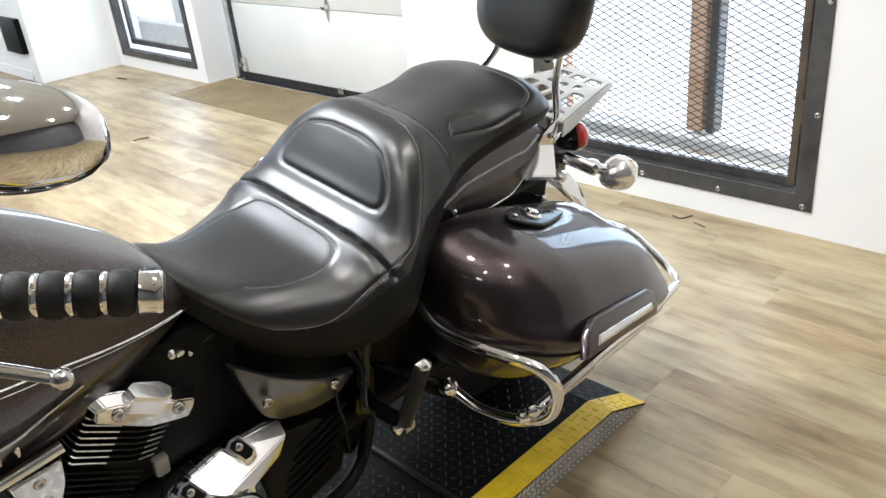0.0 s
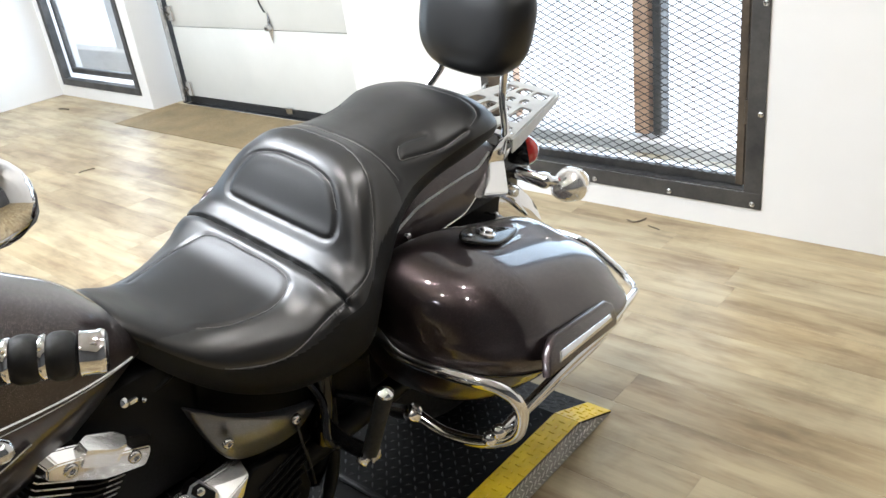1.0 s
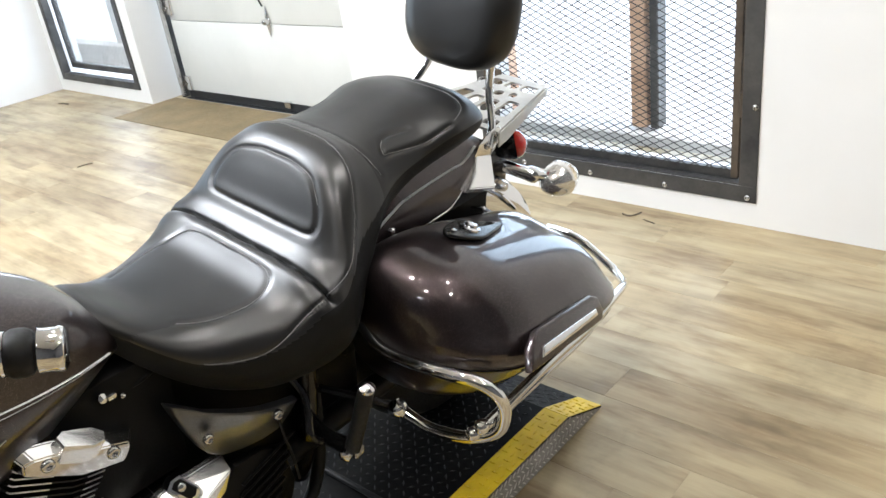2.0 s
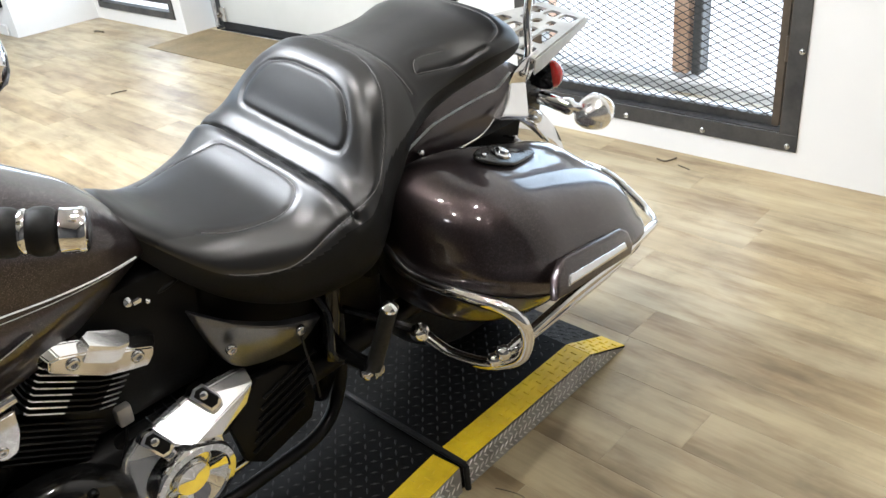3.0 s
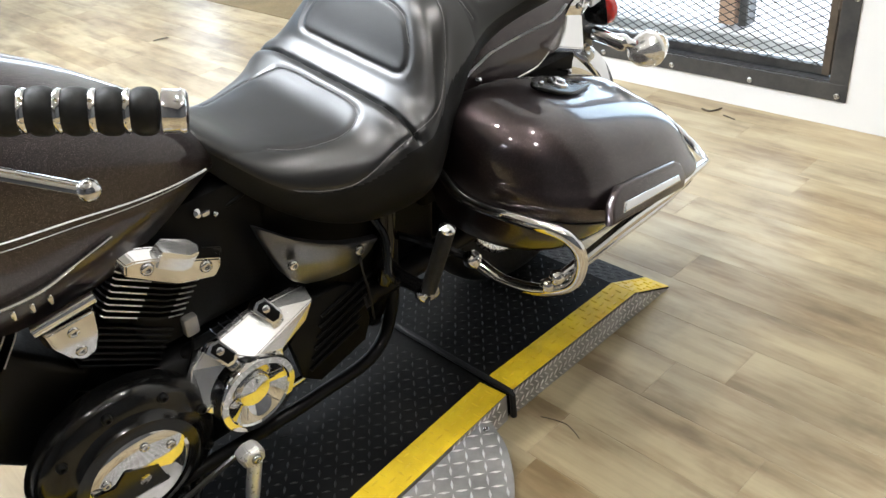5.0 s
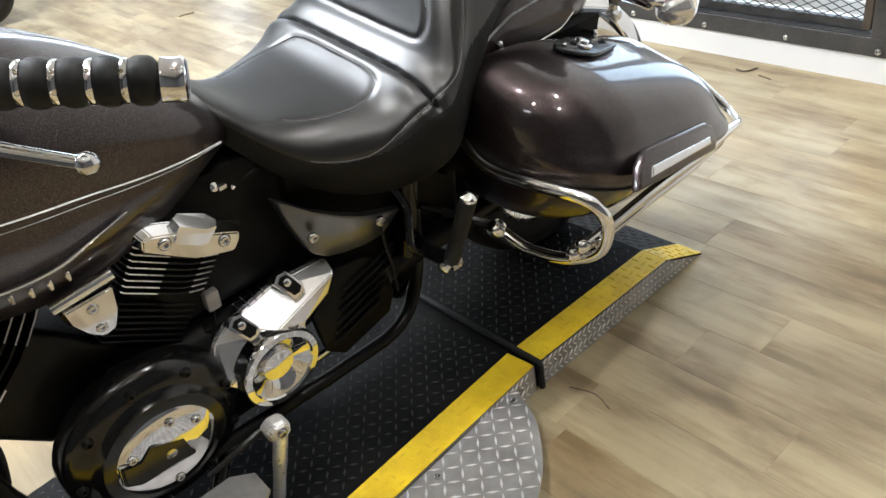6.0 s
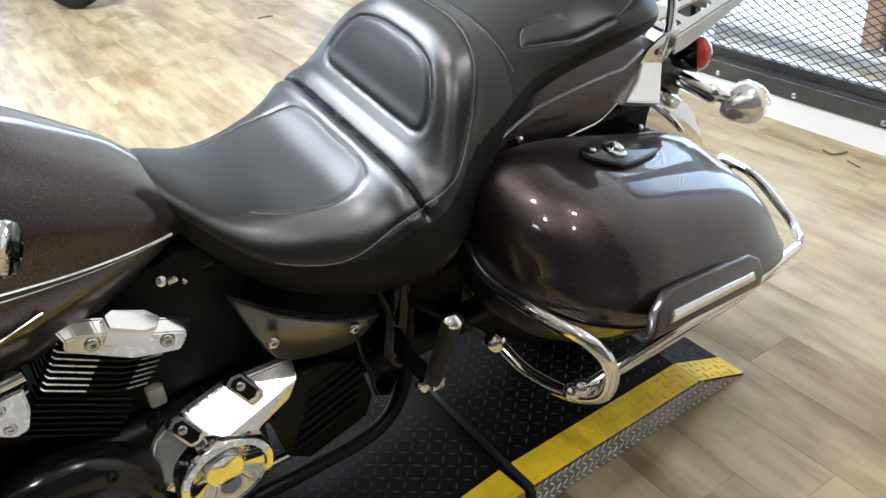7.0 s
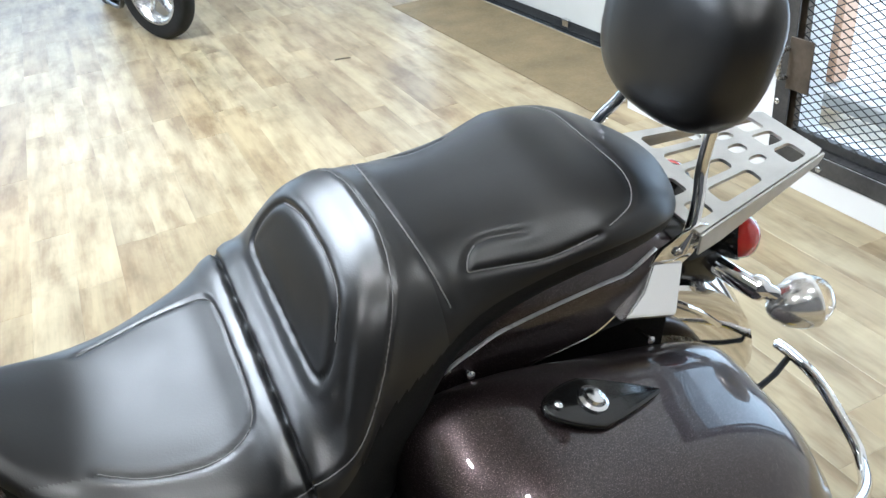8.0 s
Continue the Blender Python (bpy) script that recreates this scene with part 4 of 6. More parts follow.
def build_bag(sg):
    ys = [-0.03, -0.025, -0.018, -0.008, 0.005] + list(np.linspace(0.02, 0.56, 40)) + [0.575, 0.588, 0.598, 0.605, 0.61]
    flip = Matrix.Diagonal((sg, 1, 1, 1))
    bag = part("saddlebag", rings([[flip @ p for p in bag_skin(y)] for y in ys]), PAINT, bike, "glossy dark plum hard saddlebag", True, 60)
    # lamp strip in a raised bezel on the outer side
    c = Vector((0.5, 0.232, 0.553))
    d = Vector((-0.024, 0.263, -0.061)).normalized()
    up = Vector((-0.42, 0, 0.9))
    up = (up - d * up.dot(d)).normalized()
    n = up.cross(d)
    n = n if n.x > 0 else -n
    m = Matrix(((d.x, up.x, n.x, 0), (d.y, up.y, n.y, 0), (d.z, up.z, n.z, 0), (0, 0, 0, 1)))
    m = flip @ Matrix.Translation(c) @ m
    bez = part("lamp_bezel", plate([(-0.165, -0.03), (0.15, -0.03), (0.165, -0.01), (0.15, 0.022), (0.12, 0.034), (-0.115, 0.034), (-0.15, 0.01)], 0.02, m @ Matrix.Translation((0, 0.004, -0.010)), 0.006, 3), PAINT, bag, "dark moulded bezel")
    part("reflector_strip", plate([(-0.125, -0.011), (0.125, -0.008), (0.12, 0.008), (-0.115, 0.008)], 0.014, m @ Matrix.Translation((0, 0, 0.002)), 0.003, 3), CHROME, bag, "long chrome strip")
    # lid seam
    seam = []
    for y in np.linspace(-0.02, 0.6, 50):
        ring = bag_ring(y)
        seam.append(flip @ Vector((ring[13][0] + 0.001, y, ring[13][1] - 0.002)))
    part("lid_seam", tube(seam, 0.0022, 6), GLOSS_BLACK, bag, "black lid seam")
    # lock
    lk = Vector((0.262, 0.222, 0.699))
    nz = Vector((0.14, 0.31, 1)).normalized()
    ly = (Vector((0.06, 1, 0)) - nz * Vector((0.06, 1, 0)).dot(nz)).normalized()
    lx = ly.cross(nz)
    lm = flip @ Matrix(((ly.x, -lx.x, nz.x, lk.x), (ly.y, -lx.y, nz.y, lk.y), (ly.z, -lx.z, nz.z, lk.z), (0, 0, 0, 1))) @ Matrix.Translation((0, 0, -0.006))
    outl = [((0.118 if math.cos(a) > 0 else 0.076) * math.cos(a), 0.04 * math.sin(a) * (1 - (0.62 if math.cos(a) > 0 else 0.2) * abs(math.cos(a)))) for a in (2 * math.pi * k / 32 for k in range(32))]
    esc = part("lock_plate", plate(outl, 0.011, lm, 0.005, 3), GLOSS_BLACK, bag, "gloss black teardrop lock plate")
    part("lock_button", lathe([(0, 0.006), (0.006, 0.006), (0.008, 0.003)], flip @ (lk - ly * 0.055 + nz * 0.003), flip @ nz, 10), CHROME_WORN, bag)
    part("lock_cylinder", lathe([(0.003, 0.022), (0.009, 0.021), (0.011, 0.016), (0.008, 0.015), (0.016, 0.0125), (0.018, 0.006)], flip @ (lk), flip @ nz, 24), CHROME_WORN, bag, "chrome lock cylinder")
    # hinge pins
    for y in (0.1, 0.4) if sg > 0 else ():
        z = bag_ring(y)[3][1]
        part("hinge_pin", lathe([(0, 0.004), (0.03, 0.004), (0.03, 0.0065), (0.036, 0.0065), (0.038, 0.003)], flip @ Vector((0.13, y, z + 0.002)), (sg, 0, 0.25), 10), CHROME, bag, "chrome hinge pin")
    # chrome tube guard
    g = part("bag_guard", tube([flip @ p for p in smooth_path([(0.19, -0.025, 0.57), (0.245, -0.038, 0.553), (0.296, -0.035, 0.548), (0.36, -0.03, 0.556), (0.416, -0.022, 0.562), (0.47, -0.006, 0.562), (0.503, 0.008, 0.54), (0.512, 0.018, 0.495), (0.493, 0.022, 0.435), (0.43, 0.01, 0.39), (0.346, -0.005, 0.373), (0.285, -0.013, 0.386)], 7)], 0.0125, 14), CHROME, bike, "chrome tubular saddlebag guard")
    part("rail", tube([flip @ p for p in smooth_path([(0.484, 0.0, 0.462), (0.488, 0.1, 0.479), (0.493, 0.21, 0.496), (0.495, 0.335, 0.5), (0.474, 0.45, 0.482), (0.437, 0.59, 0.438), (0.402, 0.672, 0.394), (0.362, 0.715, 0.378), (0.32, 0.737, 0.384), (0.22, 0.754, 0.412), (0.15, 0.762, 0.41), (0.112, 0.763, 0.405)], 8)], 0.0105, 12), CHROME, g)
    part("rail", tube([flip @ p for p in smooth_path([(0.462, 0.005, 0.425), (0.474, 0.1, 0.44), (0.484, 0.21, 0.46), (0.49, 0.335, 0.476), (0.472, 0.45, 0.471)], 8)], 0.008, 12), CHROME, g)
    for p in ((0.484, 0.004, 0.462), (0.46, 0.01, 0.424)):
        part("end_ball", lathe([(0, 0.004), (0.003, 0.011), (0.01, 0.0145), (0.02, 0.0145), (0.027, 0.009), (0.029, 0.003)], flip @ Vector(p), flip @ Vector((-0.2, -1, 0.2)), 12), CHROME, g)
    part("rail_bracket", tube([flip @ Vector(p) for p in ((0.145, 0.76, 0.402), (0.17, 0.70, 0.41), (0.2, 0.6, 0.43))], 0.006, 8), BLACK_PLASTIC, g, "black rail bracket")
    part("clamp", lathe([(0, 0.006), (0.006, 0.018), (0.02, 0.02), (0.03, 0.012), (0.036, 0.004)], flip @ Vector((0.27, -0.01, 0.392)), flip @ Vector((0.4, -0.8, 0.3)), 14), CHROME, g)
    return bag


build_bag(1)
build_bag(-1)


# rear fender, its painted side panel, and the chrome rear end
def build_rear():
    fy, fz, fr, fw = 0.36, 0.335, 0.365, 0.105
    rows = []
    for k in range(27):
        a = radians(-5 + 150 * k / 26)
        rows.append([Vector((x, fy + (fr - dr) * math.cos(a), fz + (fr - dr) * math.sin(a))) for x, dr in ((-fw, 0.07), (-fw, 0.03), (-fw * 0.85, 0.008), (-fw * 0.5, 0), (0, -0.004), (fw * 0.5, 0), (fw * 0.85, 0.008), (fw, 0.03), (fw, 0.07))])
    fender = part("rear_fender", rings(rows, closed=False), PAINT, bike, "dark plum rear fender")
    rows = []
    for k in range(15):
        a = radians(8 + 62 * k / 14)
        rows.append([Vector((x, fy + (fr - dr) * math.cos(a), fz + (fr - dr) * math.sin(a))) for x, dr in ((-0.122, 0.1), (-0.12, 0.04), (-0.108, 0.012), (-0.07, -0.002), (0, -0.007), (0.07, -0.002), (0.108, 0.012), (0.12, 0.04), (0.122, 0.1))])
    part("fender_tip", rings(rows, closed=False), CHROME, fender, "chrome rear fender end")
    for sg in (1, -1):
        n = 30
        rows = []
        stripe = []
        for i in range(n + 1):
            y = -0.01 + 0.46 * i / n
            top = float(interp(y, [-0.01, 0.03, 0.06, 0.09, 0.12, 0.16, 0.25, 0.35, 0.42, 0.45], [0.655, 0.7, 0.737, 0.765, 0.79, 0.812, 0.818, 0.812, 0.8, 0.782]))
            bot = float(interp(y, [-0.01, 0.07, 0.1, 0.2, 0.3, 0.35, 0.39, 0.42, 0.45], [0.635, 0.664, 0.667, 0.67, 0.672, 0.694, 0.73, 0.756, 0.772]))
            mid = bot + (top - bot) * float(interp(y, [-0.01, 0.06, 0.13, 0.22, 0.31, 0.39, 0.45], [0.5, 0.62, 0.57, 0.58, 0.6, 0.45, 0.4]))
            x = float(interp(y, [-0.01, 0.06, 0.2, 0.35, 0.45], [0.138, 0.142, 0.138, 0.13, 0.112]))
            h = top - mid
            rows.append([Vector((sg * xx, y, zz)) for xx, zz in ((x - 0.045, top - 0.002), (x - 0.034, top), (x - 0.02, mid + h * 0.68), (x - 0.008, mid + h * 0.34), (x, mid), (x + 0.007, mid - (mid - bot) * 0.25), (x + 0.011, mid - (mid - bot) * 0.6), (x + 0.012, bot + 0.006), (x + 0.004, bot), (x - 0.03, bot))])
            if 0.055 < y < 0.42:
                stripe.append(Vector((sg * (x + 0.0012), y, mid)))
        pan = part("side_panel", rings(rows, closed=True), PAINT, bike, "gloss dark fender panel with a silver stripe", True, 50)
        part("pinstripe", tube(smooth_path(stripe, 3), 0.0042, 6, squash=0.35), SILVER_STRIPE, pan, "silver pinstripe")
        part("chrome_edge", tube([r[8] + Vector((sg * 0.003, 0, -0.002)) for r in rows[4:-3]], 0.003, 8), CHROME, pan, "thin chrome edge")
        # sissy bar bracket
        m = Matrix(((0, 0, 1, sg * 0.13 - 0.003), (1, 0, 0, 0), (0, 1, 0, 0), (0, 0, 0, 1)))
        br = part("sissy_bracket", plate([(0.402, 0.756), (0.462, 0.738), (0.48, 0.752), (0.498, 0.776), (0.5, 0.796), (0.482, 0.804), (0.455, 0.797), (0.42, 0.78)], 0.006, m, 0.0015), CHROME, bike, "chrome backrest bracket")
        fl = bmesh.new()
        outer = [(0.132, 0.41, 0.758), (0.134, 0.463, 0.742), (0.172, 0.432, 0.684), (0.169, 0.342, 0.714), (0.152, 0.382, 0.73)]
        low = [(0.164, 0.43, 0.672), (0.161, 0.338, 0.702)]
        v = [fl.verts.new((sg * x, y, z)) for x, y, z in outer]
        w = [fl.verts.new((sg * x, y, z)) for x, y, z in low]
        u = [fl.verts.new((sg * 0.112, y, z)) for x, y, z in (outer[0], outer[1], low[0], low[1], outer[4])]
        for loop in (v, (v[2], v[3], w[1], w[0]), (v[0], v[1], u[1], u[0]), (v[1], v[2], w[0], u[2], u[1]), (w[0], w[1], u[3], u[2]), (v[3], v[4], u[4], u[3], w[1]), (v[4], v[0], u[0], u[4])):
            fl.faces.new(loop)
        bmesh.ops.recalc_face_normals(fl, faces=fl.faces)
        bmesh.ops.bevel(fl, geom=list(fl.edges), offset=0.002, segments=2, affect="EDGES")
        part("strut_cover", fl, SATIN_CHROME, br, "flared chrome strut cover", False)
        bolts([(sg * 0.134, 0.478, 0.786), (sg * 0.134, 0.446, 0.768)], (sg, 0, 0), 0.007, 0.005, CHROME_WORN, br)
    # backrest hoop and pad
    hoop = part("backrest_hoop", tube(smooth_path([(0.132, 0.452, 0.762), (0.122, 0.478, 0.798), (0.104, 0.497, 0.832), (0.092, 0.505, 0.862), (0.088, 0.512, 0.91), (0.088, 0.524, 1.0), (0.055, 0.533, 1.09), (0, 0.536, 1.105), (-0.055, 0.533, 1.09), (-0.088, 0.524, 1.0), (-0.09, 0.512, 0.92), (-0.1, 0.497, 0.885), (-0.12, 0.478, 0.845), (-0.13, 0.46, 0.80), (-0.132, 0.452, 0.762)], 6), 0.0095, 12), CHROME, bike, "chrome backrest hoop")
    rows = []
    N = 48
    for i, (dy, k) in enumerate([(-0.052, 0.02), (-0.052, 0.35), (-0.05, 0.62), (-0.044, 0.8), (-0.034, 0.9), (-0.018, 0.965), (0.0, 1.0), (0.014, 0.995), (0.026, 0.95), (0.032, 0.86), (0.034, 0.5), (0.034, 0.02)]):
        row = []
        for j in range(N):
            a = 2 * math.pi * j / N
            ca, sa = math.cos(a), math.sin(a)
            e = 0.72
            wx = 0.152 * (1 + 0.06 * sa)
            hx = abs(ca) ** e * (1 if ca >= 0 else -1) * wx
            hz = abs(sa) ** e * (1 if sa >= 0 else -1) * 0.118
            row.append(Vector((hx * k, 0.515 + dy + 0.18 * (hz * k), 1.03 + hz * k)))
        rows.append(row)
    pad = part("backrest_pad", rings(rows), VINYL, bike, "rounded black vinyl backrest pad")
    part("zip_pull", box(-0.125, 0.525, 0.948, 0.006, 0.004, 0.022, 0.001), BLACK_PLASTIC, pad)
    # luggage rack: a slotted plate
    rm = Matrix.Translation((0, 0.475, 0.79)) @ pose(0, 0, 0, 0.8, 0, 0)
    long_, wf, wr = 0.305, 0.142, 0.07

    def across(u, v):
        return u * (wf + (wr - wf) * v), v * long_

    def slot(u0, u1, v0, v1, r=0.012, shear=0.0):
        """A hole with rounded corners, in shares of the plate's width and length."""
        c = [across(u0, v0), across(u1, v0), across(u1 + shear, v1), across(u0 + shear, v1)]
        out = []
        for k in range(4):
            p, a, b = Vector(c[k]), Vector(c[k - 1]), Vector(c[(k + 1) % 4])
            ra, rb = min(r, (a - p).length * 0.45), min(r, (b - p).length * 0.45)
            p0, p1 = p + (a - p).normalized() * ra, p + (b - p).normalized() * rb
            out += [p0 * (1 - t) ** 2 + p * 2 * t * (1 - t) + p1 * t * t for t in (0, 0.25, 0.5, 0.75, 1)]
        return out

    border = [Vector(across(u, v)) for u, v in ((-1, 0), (1, 0), (1, 0.95), (0.93, 1), (-0.93, 1), (-1, 0.95))]
    holes = [slot(s0, s0 + 0.3, 0.07, 0.17, 0.008) for s0 in (-0.86, -0.4, 0.1, 0.56)]
    holes += [slot(-0.84, -0.5, 0.25, 0.55), slot(-0.36, -0.06, 0.25, 0.5), slot(0.06, 0.36, 0.25, 0.5), slot(0.5, 0.84, 0.25, 0.55)]
    holes += [slot(-0.13, 0.13, 0.58, 0.68, 0.02), slot(-0.52, -0.3, 0.6, 0.7, 0.02), slot(0.3, 0.52, 0.6, 0.7, 0.02)]
    holes += [slot(-0.86, -0.34, 0.77, 0.9, 0.01), slot(-0.22, 0.22, 0.77, 0.9, 0.01), slot(0.34, 0.86, 0.77, 0.9, 0.01)]
    rb = bmesh.new()
    for loop in [border] + holes:
        vs = [rb.verts.new((p.x, p.y, 0)) for p in loop]
        for k in range(len(vs)):
            rb.edges.new((vs[k], vs[(k + 1) % len(vs)]))
    bmesh.ops.triangle_fill(rb, edges=rb.edges[:], use_beauty=True)
    grown = bmesh.ops.extrude_face_region(rb, geom=rb.faces[:])
    bmesh.ops.translate(rb, verts=[g for g in grown["geom"] if isinstance(g, bmesh.types.BMVert)], vec=(0, 0, 0.006))
    bmesh.ops.transform(rb, matrix=rm, verts=rb.verts)
    rack = part("luggage_rack", rb, RACK_METAL, bike, "bright slotted metal luggage rack", False)
    for sg in (1, -1):
        sidep = plate([(0.0, -0.03), (0.05, -0.032), (0.29, -0.012), (0.302, -0.002), (0.302, 0.0035), (0.0, 0.0035)], 0.004)
        for v in sidep.verts:
            y, z, t = v.co
            v.co = rm @ Vector((sg * (wf + 0.001 + (wr - wf) * y / long_) + t, y, z))
        part("rack_side", sidep, RACK_METAL, rack, "bright flanged rack side", False)
        part("rack_foot", box(sg * 0.128, 0.482, 0.778, 0.012, 0.03, 0.03, 0.004, 2), CHROME_WORN, rack, "bright rack foot")
    # tail lamp, light bar and indicators
    for sg in (1, -1):
        o, ax = Vector((sg * 0.086, 0.612, 0.70)), Vector((sg * 0.72, 0.66, 0.2)).normalized()
        tail = part("tail_lamp", lathe([(0, 0.035), (0.008, 0.036), (0.02, 0.033), (0.03, 0.025), (0.036, 0.013), (0.038, 0.002)], o, ax, 28), RED_LENS, bike, "round red tail lamp lens")
        part("tail_housing", lathe([(-0.05, 0.012), (-0.04, 0.024), (-0.015, 0.034), (0.0, 0.038), (0.007, 0.0385), (0.008, 0.035)], o, ax, 28), GLOSS_BLACK, tail, "black lamp housing")
        part("clamp", lathe([(-0.03, 0.02), (-0.028, 0.026), (-0.018, 0.026), (-0.016, 0.02)], o + Vector((0, -0.005, -0.035)), (sg, 0.1, -0.1), 18), CHROME, tail, "chrome clamp")
    bar = part("light_bar", tube(smooth_path([(-0.15, 0.615, 0.635), (-0.08, 0.585, 0.65), (0, 0.58, 0.652), (0.08, 0.585, 0.65), (0.15, 0.615, 0.635)], 6), 0.017, 14), CHROME, bike, "chrome light bar")
    part("mount", span(-0.09, 0.09, 0.50, 0.6, 0.60, 0.70, 0.02, 3), GLOSS_BLACK, bar, "black lamp mount")
    for sg in (1, -1):
        st = part("indicator", lathe([(0, 0.018), (0.012, 0.021), (0.024, 0.02), (0.03, 0.014), (0.055, 0.011), (0.06, 0.012)], (sg * 0.135, 0.612, 0.637), (sg * 0.75, 0.62, -0.2), 18), CHROME, bike, "chrome indicator stalk")
        o, ax = Vector((sg * 0.186, 0.672, 0.612)), Vector((sg * 0.25, 1, 0.1)).normalized()
        part("bowl", lathe([(-0.052, 0.003), (-0.045, 0.016), (-0.028, 0.032), (-0.006, 0.042), (0.012, 0.046), (0.02, 0.045), (0.022, 0.042)], o, ax, 24), SATIN_CHROME, st, "bright indicator bowl")
        part("lens", lathe([(0.02, 0.042), (0.034, 0.038), (0.048, 0.028), (0.055, 0.014), (0.057, 0.002)], o, ax, 24), CLEAR_LENS, st, "clear indicator lens")
    # chrome fender end and plate bracket
    for sg in (1, -1):
        # added black block stands in for the shade between side panel and bag
        part("fender_gap_block", span(min(sg * 0.09, sg * 0.125), max(sg * 0.09, sg * 0.125), -0.02, 0.47, 0.44, 0.66, 0.01), BLACK_PLASTIC, fender, "added black block that keeps the gap beside the fender dark")
        part("fender_chrome", tube(smooth_path([(sg * 0.122, 0.46, 0.655), (sg * 0.126, 0.52, 0.61), (sg * 0.12, 0.585, 0.545)], 5), 0.006, 8), CHROME, fender, "chrome fender edge")


build_rear()


# wheels
def wheel(name, y, r, width, parent, label):
    prof = []
    for k in range(17):
        a = math.pi * k / 16
        prof.append((-math.cos(a) * width / 2, r - 0.05 + 0.05 * math.sin(a) ** 0.6))
    w = part(name, lathe([(-width * 0.42, r - 0.11)] + prof + [(width * 0.42, r - 0.11), (-width * 0.42, r - 0.11)], (0, y, r), (1, 0, 0), 48, None, False), RUBBER, parent, label)
    part("rim", lathe([(-width * 0.44, r - 0.1), (-width * 0.45, r - 0.108), (-width * 0.4, r - 0.122), (0, r - 0.15), (width * 0.4, r - 0.122), (width * 0.45, r - 0.108), (width * 0.44, r - 0.1), (-width * 0.44, r - 0.1)], (0, y, r), (1, 0, 0), 40, None, False), BRIGHT_METAL, w, "cast metal rim")
    part("hub", lathe([(-0.07, 0.03), (-0.06, 0.05), (0.06, 0.05), (0.07, 0.03)], (0, y, r), (1, 0, 0), 24), BRIGHT_METAL, w)
    for k in range(5):
        a = 2 * math.pi * k / 5 + 0.3
        d = Vector((0, math.cos(a), math.sin(a)))
        c = Vector((0, y, r))
        part("spoke", tube([c + d * 0.03, c + d * (r - 0.14)], [0.03, 0.021], 8, squash=0.8), BRIGHT_METAL, w)
    return w


wheel("rear_wheel", 0.40, 0.33, 0.17, bike, "black rear tyre on a cast rim")
wheel("front_wheel", -1.28, 0.33, 0.13, bike, "black front tyre on a cast rim")


# engine
def fin_stack(parent, c, ax_up, ax_out, ax_side, n, pitch, wide, deep, grow):
    """Cooling fins: black plates with bright machined edges."""
    for i in range(n):
        o = c + ax_up * (i * pitch)
        w = wide * (1 + grow * i)
        m = Matrix(((ax_side.x, ax_out.x, ax_up.x, o.x), (ax_side.y, ax_out.y, ax_up.y, o.y), (ax_side.z, ax_out.z, ax_up.z, o.z), (0, 0, 0, 1)))
        edge = [(-0.5 * w, -0.012), (-0.46 * w, 0), (0.1 * w, 0), (0.24 * w, -0.008), (0.42 * w, -0.021), (0.66 * w, -0.046)]
        part("fin", plate(edge + [(0.66 * w, -deep - 0.05), (-0.5 * w, -deep - 0.05)], 0.0035, m @ Matrix.Translation((0, 0, -0.00175))), BLACK_ENGINE, parent, "black cooling fin", False)
        for pts in ([(-0.48 * w, -0.004), (-0.46 * w, 0.0006), (-0.13 * w, 0.0006)], [(0.23 * w, -0.0068), (0.42 * w, -0.0204), (0.66 * w, -0.0455)]):
            part("fin_edge", tube([m @ Vector((a, b, 0)) for a, b in pts], 0.0014, 6), LEVER_ALLOY, parent, "bright machined fin edge")


def facets(outline, low, high, back, inset=0.82, shift=(0, 0)):
    """A cast cover seen from the side: an outline in (y, z) at depth low, a smaller face at depth high, walls back to depth back."""
    bm = bmesh.new()
    cy = sum(p[0] for p in outline) / len(outline)
    cz = sum(p[1] for p in outline) / len(outline)
    rows = [[bm.verts.new((back, y, z)) for y, z in outline], [bm.verts.new((low, y, z)) for y, z in outline],
            [bm.verts.new((high, cy + (y - cy) * inset + shift[0], cz + (z - cz) * inset + shift[1])) for y, z in outline]]
    n = len(outline)
    for r in range(2):
        for k in range(n):
            bm.faces.new((rows[r][k], rows[r][(k + 1) % n], rows[r + 1][(k + 1) % n], rows[r + 1][k]))
    bm.faces.new(rows[2])
    bm.faces.new(rows[0][::-1])
    bmesh.ops.recalc_face_normals(bm, faces=bm.faces)
    bmesh.ops.bevel(bm, geom=[e for e in bm.edges if e.verts[0].co.x > back + 0.001 or e.verts[1].co.x > back + 0.001], offset=0.0022, segments=2, affect="EDGES")
    return bm


